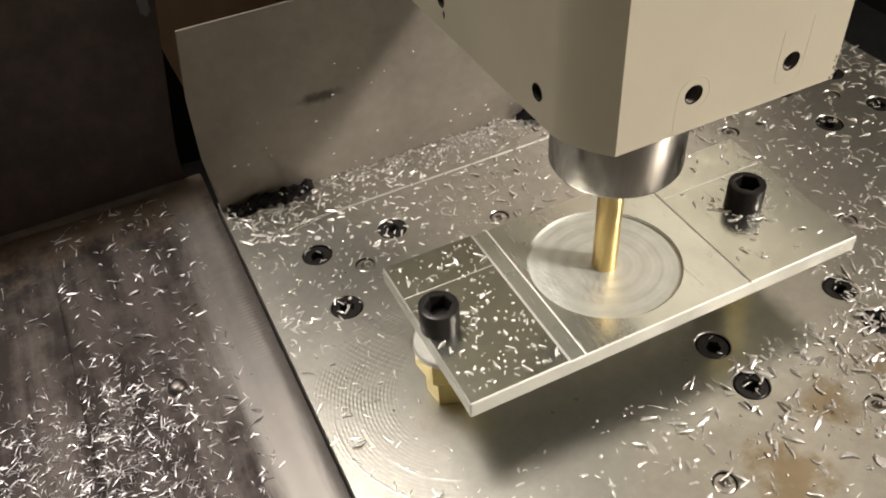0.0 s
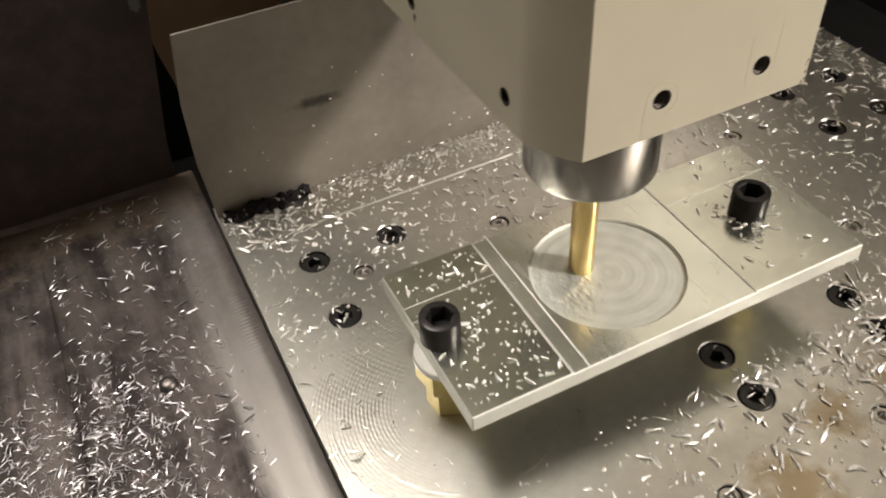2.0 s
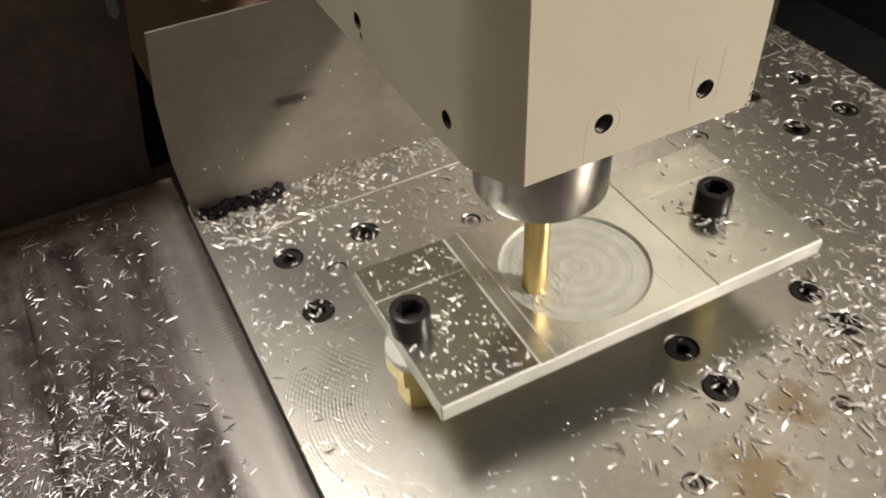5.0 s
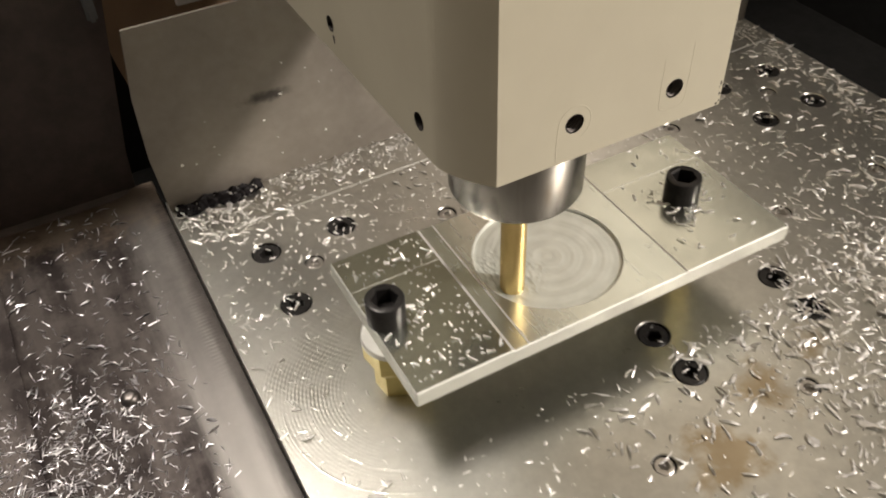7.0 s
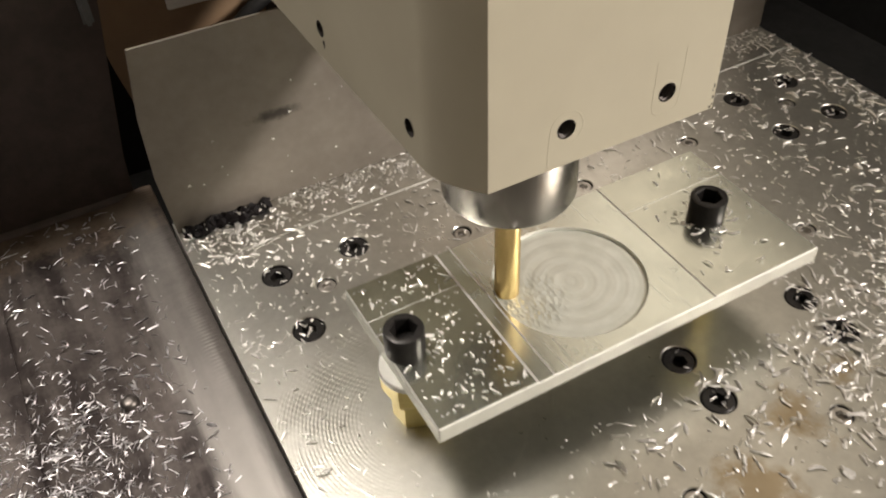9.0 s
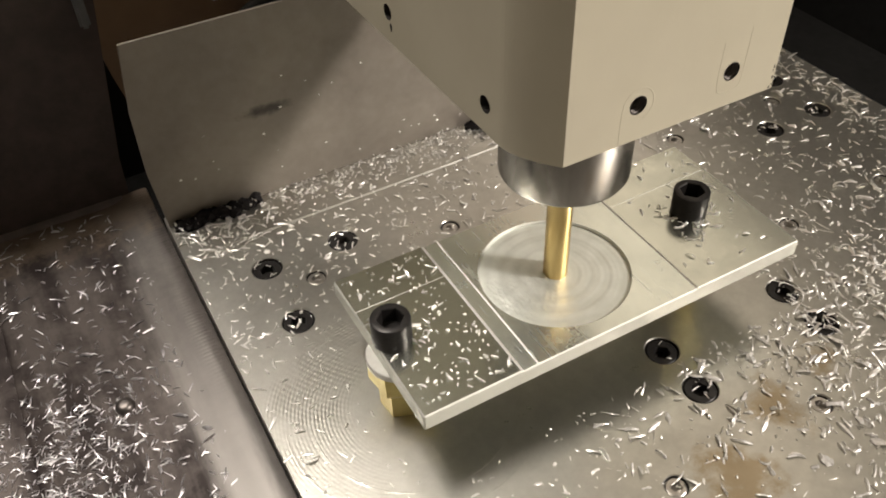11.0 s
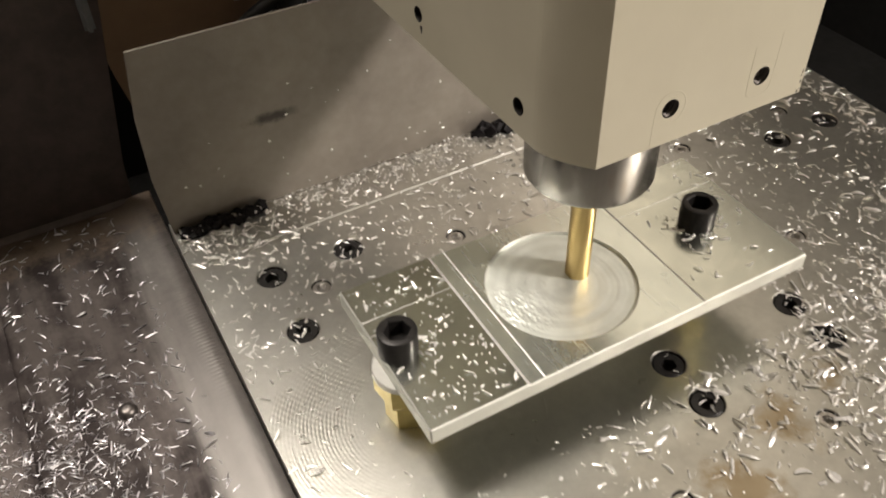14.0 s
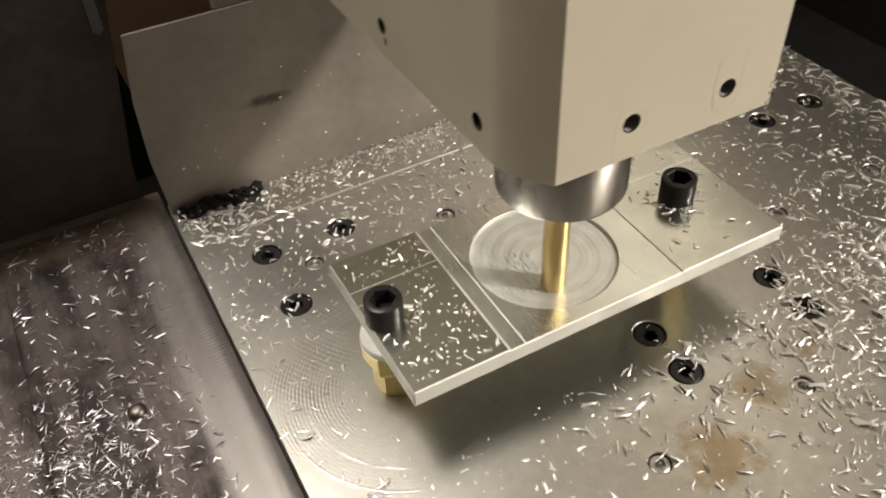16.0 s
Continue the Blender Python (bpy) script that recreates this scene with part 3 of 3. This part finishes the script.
    bmesh.ops.remove_doubles(bm, verts=bm.verts, dist=1e-4)
    part("body", bm, [PLATE_METAL, PLATE_MILLED, PLATE_EDGE, POCKET_METAL, PLATE_METAL, PLATE_SCRAPED], piece)
    for xa, xb in ((x0 + c, 33.5), (87.4, 121.0)):
        bm = bmesh.new()
        box(bm, xa, xb, -53.25, -53.05, zt - 0.02, zt + 0.03)
        part("scribed_line", bm, PLATE_SCRAPED, piece, "thin bright scribed line")
    tagged(piece, "bright aluminium plate on brass standoffs with a half-milled round pocket", "metal plate")
    return piece


def build_cap_screw():
    base = new("cap_screw")
    bm = bmesh.new()
    screw_mesh(bm, 5.0, 7.4, 7.4, 3.35, 4.4, 48)
    part("screw_head", bm, BLACK_OXIDE, base, smooth=True)
    tagged(base, "black socket cap screw clamping the aluminium plate", "screw", group="screws clamping the plate")
    return base


def build_standoff():
    base = new("brass_standoff")
    bm = bmesh.new()
    lathe(bm, [(0, 0.0), (5.7, 0.0), (6.0, 0.3), (6.0, 8.2), (0, 8.2)], 6, turn=radians(217.5))
    part("foot", bm, BRASS, base)
    bm = bmesh.new()
    lathe(bm, [(0, 8.2), (6.2, 8.2), (7.4, 9.6), (8.2, 11.0), (8.2, 17.3), (7.9, 17.6), (0, 17.6)], 6, turn=radians(217.5))
    part("collar", bm, BRASS, base)
    bm = bmesh.new()
    lathe(bm, [(0, 17.6), (8.0, 17.6), (8.4, 17.9), (8.4, 19.5), (8.1, 19.75), (0, 19.75)], 48)
    part("washer", bm, EDGE_METAL, base, "bright round spacer", smooth=True)
    tagged(base, "brass standoff with round spacer under the plate", "standoff", group="standoffs under the plate")
    return base


# ---- spindle head ----
def build_head():
    head = new("spindle_head")
    xl, xr, yf, zb, zt, ybk = 28.5, 90.8, -98.0, 88.5, 480.0, 80.0
    bm = bmesh.new()
    chx, chy = 6.2, 11.5
    corner = []
    holed_face(bm, (xl + chx, xr - chx, zb, zt), [(50.4, 96.2, 1.95, 6, 4.0), (72.4, 96.1, 1.95, 6, 4.0)], lambda u, v, w: (u, yf + w, v))
    for side, s in ((xl, 1), (xr, -1)):
        holed_face(bm, (yf + chy, ybk, zb, zt), [(-81.3, 94.7, 1.8, 6, 4.0), (-41.2, 95.6, 1.8, 6, 4.0)], lambda u, v, w: (side + s * w, u, v))
        curve = [(side + s * a, yf + b) for a, b in [(chx * (k / 12) ** 1.7, chy * (1 - k / 12)) for k in range(13)]]
        corner.append(curve)
        for (xa, ya), (xb, yb) in zip(curve, curve[1:]):
            f = bm.faces.new([bm.verts.new(p) for p in ((xa, ya, zb), (xb, yb, zb), (xb, yb, zt), (xa, ya, zt))])
    under = corner[0] + corner[1][::-1] + [(xr, ybk), (xl, ybk)]
    for z in (zb, zt):
        bm.faces.new([bm.verts.new((x, y, z)) for x, y in under])
    bm.faces.new([bm.verts.new(p) for p in ((xl, ybk, zb), (xr, ybk, zb), (xr, ybk, zt), (xl, ybk, zt))])
    bmesh.ops.remove_doubles(bm, verts=bm.verts, dist=1e-4)
    part("housing", bm, [PAINT, BORE_SHADE_WEAR], head)
    coil = [(2.05 if k % 2 else 1.72, 0.12 + 0.32 * k) for k in range(14)]
    for hx, hy, hz, turn in ((50.4, yf, 96.2, 0), (72.4, yf, 96.1, 0), (xl, -81.3, 94.7, -90), (xl, -41.2, 95.6, -90)):
        bm = bmesh.new()
        n = 24
        rings = [[bm.verts.new((min(r, 1.93 if turn == 0 else 1.78) * math.cos(2 * math.pi * i / n), w, min(r, 1.93 if turn == 0 else 1.78) * math.sin(2 * math.pi * i / n))) for i in range(n)] for r, w in coil]
        for ra, rb in zip(rings, rings[1:]):
            for i in range(n):
                bm.faces.new((ra[i], ra[(i + 1) % n], rb[(i + 1) % n], rb[i]))
        thread = part("screw_thread", bm, DULL_STEEL, head, "dull steel thread inside a screw hole", smooth=True)
        thread.matrix_basis = pose(hx * MM, hy * MM, hz * MM, 0, 0, turn)
    ridges = (
        [(50.4 + 3.5 * math.cos(radians(d)), 96.2 + 3.6 * math.sin(radians(d))) for d in range(150, -75, -9)],
        [(46.9, 88.8), (46.8, 92.0), (46.9, 95.4), (47.2, 97.6)],
        [(69.3, 103.0), (69.2, 98.0), (69.2, 94.0), (69.5, 92.6), (70.4, 91.9), (73.6, 91.8), (74.8, 92.3), (75.3, 93.4), (75.5, 98.0), (75.6, 104.5)],
    )
    for line in ridges:
        bm = bmesh.new()
        prev = None
        for i, (px, pz) in enumerate(line):
            (qx, qz), (sx, sz) = line[max(0, i - 1)], line[min(len(line) - 1, i + 1)]
            way = math.atan2(sz - qz, sx - qx)
            ring = []
            for k in range(6):
                b = 2 * math.pi * k / 6
                ring.append(bm.verts.new((px - math.sin(way) * 0.13 * math.cos(b), yf - 0.01 + 0.05 * math.sin(b), pz + math.cos(way) * 0.13 * math.cos(b))))
            if prev:
                for k in range(6):
                    bm.faces.new((prev[k], prev[(k + 1) % 6], ring[(k + 1) % 6], ring[k]))
            prev = ring
        part("paint_ridge", bm, PAINT, head, smooth=True)

    bm = bmesh.new()
    lathe(bm, [(0, 58.2), (5.5, 58.2), (5.5, 57.6), (14.2, 57.6), (15.1, 58.0), (15.6, 58.9), (15.6, 76), (15.6, 88.45), (0, 88.45)], 72, POCKET[0], POCKET[1])
    nose = part("spindle_nose", bm, NOSE_METAL, head, "turned steel spindle nose", smooth=True)
    bm = bmesh.new()
    n, zs = 40, [23.3 + 0.89 * i for i in range(40)]
    rings = []
    for z in zs:
        flute = max(0.0, min(1.0, (50 - z) / 6))
        tw = (z - 23) * 0.05
        ring = []
        for i in range(n):
            a = 2 * math.pi * i / n
            dip = max(0.0, math.cos(2 * (a - tw))) ** 3
            r = 3.2 * (1 - 0.07 * flute * dip)
            ring.append(bm.verts.new((POCKET[0] + r * math.cos(a), POCKET[1] + r * math.sin(a), z)))
        rings.append(ring)
    for a, b in zip(rings, rings[1:]):
        for i in range(n):
            bm.faces.new((a[i], a[(i + 1) % n], b[(i + 1) % n], b[i]))
    bm.faces.new(rings[0][::-1])
    bm.faces.new(rings[-1])
    part("end_mill", bm, GOLD, nose, "gold coated fluted end mill", smooth=True)
    rng = np.random.default_rng(11)
    bm = bmesh.new()
    for k in range(9):
        cz = zb + 0.4 + 5 * rng.random() ** 2
        w, h = rng.uniform(0.1, 0.28), rng.uniform(0.15, 0.55)
        ret = bmesh.ops.create_icosphere(bm, subdivisions=1, radius=1.0)
        ox = xr - chx + rng.uniform(-0.9, -0.2)
        for v in ret["verts"]:
            v.co = (ox + v.co.x * w, yf + v.co.y * 0.06, cz + v.co.z * h)
    part("worn_edge", bm, BORE_SHADE_WEAR, head, "dark chipped paint")
    bm = bmesh.new()
    ret = bmesh.ops.create_icosphere(bm, subdivisions=2, radius=1.0)
    for v in ret["verts"]:
        v.co = (xl + v.co.x * 0.06, -42.4 + v.co.y * (0.5 + 0.3 * v.co.z), 92.4 + v.co.z * 1.1)
    part("paint_drip", bm, BORE_SHADE_WEAR, head, "dark run of dirt below a screw hole", smooth=True)
    bm = bmesh.new()
    box(bm, 18.5, 34.0, 78.0, 79.6, 50.0, 88.7, 0.4)
    part("side_tab", bm, WHITE_PLASTIC, head, "white plastic tab")
    tagged(head, "beige enamelled spindle head with steel nose and gold cutter", "spindle head")
    return head


# ---- chips ----
def chips(name, places, label, material):
    """Curled slivers of swarf, three-sided, each at x, y, z, length, width, heading."""
    rng = np.random.default_rng(len(places) + 7)
    verts, faces = [], []
    rings = 6
    for x, y, z, length, width, heading in places:
        bend = rng.normal(0, 0.22) if rng.random() < 0.91 else rng.normal(0, 1.5)
        shape = rng.uniform(0.5, 1.1, rings)
        shape[0] *= rng.uniform(0.1, 0.7)
        shape[-1] *= rng.uniform(0.1, 0.7)
        arch = abs(rng.normal(0, 0.06)) * length
        twist = rng.normal(0, 0.7)
        tilt = abs(rng.normal(0, 0.12)) if rng.random() < 0.8 else abs(rng.normal(0, 0.45))
        thick = 0.16 * width + 0.06
        lean = rng.normal(0, 0.5)
        a, px, py = heading - bend / 2, 0.0, 0.0
        line = []
        for k in range(rings):
            line.append((px, py, a))
            px += length / (rings - 1) * math.cos(a)
            py += length / (rings - 1) * math.sin(a)
            a += bend / (rings - 1)
        mx, my = px / 2, py / 2
        start = len(verts)
        for k, (qx, qy, qa) in enumerate(line):
            s = k / (rings - 1)
            w = width * shape[k] / 2
            h = arch * math.sin(math.pi * s) + tilt * length * s * 0.5 + 0.05
            roll = lean + twist * (s - 0.5)
            nx, ny = -math.sin(qa), math.cos(qa)
            for off, up in ((-w, 0.0), (w, 0.0), (0.25 * w, thick)):
                o = off * math.cos(roll) - up * math.sin(roll)
                u = off * math.sin(roll) + up * math.cos(roll)
                verts.append(((x + qx - mx + nx * o) * MM, (y + qy - my + ny * o) * MM, (z + h + max(u + 0.6 * abs(w * math.sin(roll)), -h)) * MM))
        for k in range(rings - 1):
            for c in range(3):
                d = (c + 1) % 3
                faces.append((start + 3 * k + c, start + 3 * k + d, start + 3 * k + 3 + d, start + 3 * k + 3 + c))
        faces.append((start, start + 2, start + 1))
        e = start + 3 * (rings - 1)
        faces.append((e, e + 1, e + 2))
    me = bpy.data.meshes.new(name)
    me.from_pydata(verts, [], faces)
    me.materials.append(material)
    ob = new(name, me)
    return tagged(ob, label, "metal chips", kind="stuff")


def scatter(rng, count, rect, z, length, width, density=None, keep=None):
    out = []
    while len(out) < count:
        x, y = rng.uniform(rect[0], rect[1]), rng.uniform(rect[2], rect[3])
        if density is not None and rng.random() > density(x, y):
            continue
        if keep is not None and not keep(x, y):
            continue
        ln = length * min(2.0, math.exp(rng.normal(0, 0.42)))
        out.append((x, y, z, ln, width * math.exp(rng.normal(0, 0.35)) * min(1.3, 0.6 + ln / (2 * length)), rng.uniform(0, 2 * math.pi)))
    return out


def off_plate(x, y):
    return not (5 < x < 125 and -93 < y < -37)


def build_chips():
    rng = np.random.default_rng(5)
    table = scatter(rng, 600, (-20, 100, -36, 33), 0, 1.8, 0.55)
    table += scatter(rng, 1000, (-20, 226, -150, 33), 0, 0.8, 0.45, None, off_plate)
    table += scatter(rng, 700, (95, 200, -150, -60), 0, 0.9, 0.55, None, off_plate)
    ridge = scatter(rng, 1500, (-20, 226, 21, 34.1), 0, 1.05, 0.5, lambda x, y: (0.18 + 0.82 * ((y - 21) / 13) ** 1.6) * (0.12 if x < 9 and y > 28 else 1.0))
    table += [(x, y, z + max(0.0, rng.normal(0.3, 0.5)) * (y > 31), *rest) for x, y, z, *rest in ridge]
    table += scatter(rng, 36, (-19, 8, 30, 33), 1.6, 1.9, 0.5)
    table += scatter(rng, 60, (-20, 12, 12, 32), 0, 3.4, 0.7)
    table += scatter(rng, 70, (-20, 8, -140, -36), 0, 2.3, 0.6, None, off_plate)
    table += scatter(rng, 560, (90, 227, -100, 20), 0, 2.5, 0.65, None, off_plate)
    table += scatter(rng, 800, (108, 190, -150, -88), 0, 2.9, 0.66, lambda x, y: min(1, 0.16 + max(0, x - 112) / 32), off_plate)
    table += scatter(rng, 210, (14, 125, -160, -93), 0, 2.5, 0.75, lambda x, y: 0.35 + 0.65 * min(1, max(0, x - 20) / 60), off_plate)
    table += scatter(rng, 330, (78, 200, -165, -62), 0, 3.1, 0.78, lambda x, y: min(1, 0.25 + max(0, x - 78) / 60), off_plate)
    table += scatter(rng, 900, (40, 226, -165, 20), 0, 0.55, 0.4, None, off_plate)
    table += scatter(rng, 110, (52, 190, -165, -94), 0, 3.6, 1.05, lambda x, y: min(1, 0.2 + max(0, x - 52) / 60), off_plate)
    table += scatter(rng, 160, (215, 228, -90, 30), 0, 3.2, 0.6)
    for k, (x, y) in enumerate(BIG):
        table += scatter(rng, 2 + k % 3, (x - 3, x + 3, y - 3, y + 3), -0.5, 1.9, 0.5)
    for x, y in SMALL:
        table += scatter(rng, 2, (x - 1.6, x + 1.6, y - 1.6, y + 1.6), -0.7, 1.5, 0.4)
    a = chips("table_chips", table, "bright curled metal chips scattered over the machine table", CHIP_MATERIAL)
    clear = lambda x, y: math.hypot(x - 12.2, y + 65.4) > 5.6 and math.hypot(x - 105.2, y + 65.4) > 5.6
    plate = scatter(rng, 150, (9, 33, -88, -41), 24.5, 0.7, 0.4, None, clear) + scatter(rng, 62, (9, 33, -88, -41), 24.5, 1.8, 0.55, None, clear)
    plate += scatter(rng, 10, (6.6, 20, -74, -58), 24.5, 1.5, 0.5, lambda x, y: math.hypot(x - 12.2, y + 65.4) < 8.5, lambda x, y: clear(x, y) and x > 8.4)
    plate += scatter(rng, 22, (98, 112, -73, -58), 24.5, 1.6, 0.5, lambda x, y: math.hypot(x - 105.2, y + 65.4) < 8.2, clear)
    plate += scatter(rng, 26, (97, 108, -77, -58), 24.5, 2.0, 0.5, None, clear)
    plate += scatter(rng, 38, (89, 120, -86, -41), 24.5, 2.0, 0.5, lambda x, y: 0.35 + 0.65 * (x > 105), clear)
    b = chips("plate_chips", plate, "bright metal chips lying on the clamped plate", CHIP_MATERIAL)
    def heap(x, y):
        edge = min(1.0, max(0.02, (-40 - x) / 28.0))
        far = 1.0 if y < -34 else math.exp(-((y + 34) / 20) ** 2)
        return min(1.0, 0.95 * edge * far + 0.045)
    bed = scatter(rng, 3500, (-125, -30, -105, 40), -6, 2.0, 0.27, heap, lambda x, y: x > -76.5 or rng.random() < 0.8)
    bed += scatter(rng, 460, (-76, -24, -100, 62), -6, 2.4, 0.45)
    c = chips("bed_chips", [(x, y, z if x > -77 else -6.45, l, w, h) for x, y, z, l, w, h in bed], "heap of fine bright chips on the dark way cover", OILY_CHIPS)
    # oily sludge at the foot of the back sheet
    bm = bmesh.new()
    for k in range(96):
        s = (k % 62) / 61
        x = -18.5 + 27 * s + rng.normal(0, 0.5) if k < 62 else 98 + rng.normal(0, 4.0)
        y = 31.8 + rng.normal(0, 1.3)
        ret = bmesh.ops.create_icosphere(bm, subdivisions=1, radius=1.0)
        r = rng.uniform(0.9, 2.1)
        for v in ret["verts"]:
            j = 1 + rng.normal(0, 0.14)
            v.co = (x + v.co.x * r * 1.5 * j, min(y + v.co.y * r * j, 34.2), max(0.0, 0.7 + v.co.z * r * 1.4 * j))
    d = part("sludge", bm, SLUDGE, smooth=True)
    tagged(d, "clotted black oily sludge against the upright sheet", "sludge", kind="stuff")
    rng = np.random.default_rng(21)
    bm = bmesh.new()
    for k in range(34):
        x, z, r = rng.uniform(-16, 105), 2 + 48 * rng.random() ** 1.4, rng.uniform(0.16, 0.42)
        ret = bmesh.ops.create_icosphere(bm, subdivisions=1, radius=1.0)
        for v in ret["verts"]:
            j = 1 + rng.normal(0, 0.25)
            v.co = (x + v.co.x * r * 1.4 * j, TABLE_BACK - 0.05 + v.co.y * 0.12, z + v.co.z * r * j)
    e = part("clinging_chips", bm, CHIP_MATERIAL)
    tagged(e, "tiny bright chips clinging to the upright sheet", "metal chips", kind="stuff")
    return a, b, c, d, e


# ---- the things that move ----
TABLE = build_table()
PIECE = build_workpiece()
SCREW_POSES = [(12.2, -65.4, 24.5, 12), (105.2, -65.4, 24.5, 40)]
STAND_POSES = [(13.2, -66.2, 0.0, 0), (105.2, -66.0, 0.0, 25)]
SCREWS = [build_cap_screw()]
SCREWS.append(copy_thing(SCREWS[0], pose(0, 0, 0)))
STANDS = [build_standoff()]
STANDS.append(copy_thing(STANDS[0], pose(0, 0, 0)))
HEAD = build_head()
TABLE_CHIPS, PLATE_CHIPS, BED_CHIPS, SLUDGE_LUMPS, CLINGING_CHIPS = build_chips()

# The cutter's spiral round the pocket's centre: seconds, radius in mm, angle in degrees
ORBIT = [
    (0.0, 0.0, 200), (0.5, 2.2, 508), (1.0, 4.75, 790), (1.5, 6.54, 1032), (2.0, 6.93, 1213), (2.5, 8.69, 1379.6), (3.0, 9.62, 1515),
    (3.5, 10.0, 1650.5), (4.0, 11.8, 1771.6), (5.2, 13.1, 2026), (6.5, 14.18, 2270), (7.0, 14.81, 2359), (7.5, 15.58, 2444.3), (8.0, 16.73, 2525.1),
    (8.5, 16.53, 2602.1), (9.0, 16.62, 2681.2), (9.6, 16.6, 2776), (10.2, 16.5, 2870), (10.9, 0.6, 2900), (11.5, 0.28, 2962), (12.0, 0.59, 3049), (12.5, 1.31, 3161.5),
    (13.0, 3.63, 3515.2), (13.5, 5.37, 3776.4), (14.0, 6.64, 3976.9), (14.5, 8.05, 4153.8), (15.0, 8.8, 4307.2), (15.5, 9.75, 4446.2), (16.0, 10.72, 4569.7)]


def spiral(t):
    for (ta, ra, aa), (tb, rb, ab) in zip(ORBIT, ORBIT[1:]):
        if t <= tb + 1e-9:
            s = (t - ta) / (tb - ta)
            r, a = ra + (rb - ra) * s, radians(aa + (ab - aa) * s)
            return r * math.cos(a), r * math.sin(a)
    return 0.0, 0.0


def motions():
    """The table slides along y and the head along x; together the cutter circles in the pocket."""
    times = [round(0.1 * k, 1) for k in range(161)]
    def slide(ob, x=0.0, y=0.0, z=0.0, turn=0.0):
        walk(ob, [(t, pose(x * MM, (y - spiral(t)[1]) * MM, z * MM, 0, 0, turn)) for t in times])
    for ob in (TABLE, PIECE, TABLE_CHIPS, PLATE_CHIPS, SLUDGE_LUMPS, CLINGING_CHIPS):
        slide(ob)
    for things, poses in ((SCREWS, SCREW_POSES), (STANDS, STAND_POSES)):
        for ob, (x, y, z, turn) in zip(things, poses):
            slide(ob, x, y, z, turn)
    walk(HEAD, [(t, pose(spiral(t)[0] * MM, 0, 0)) for t in times])


motions()
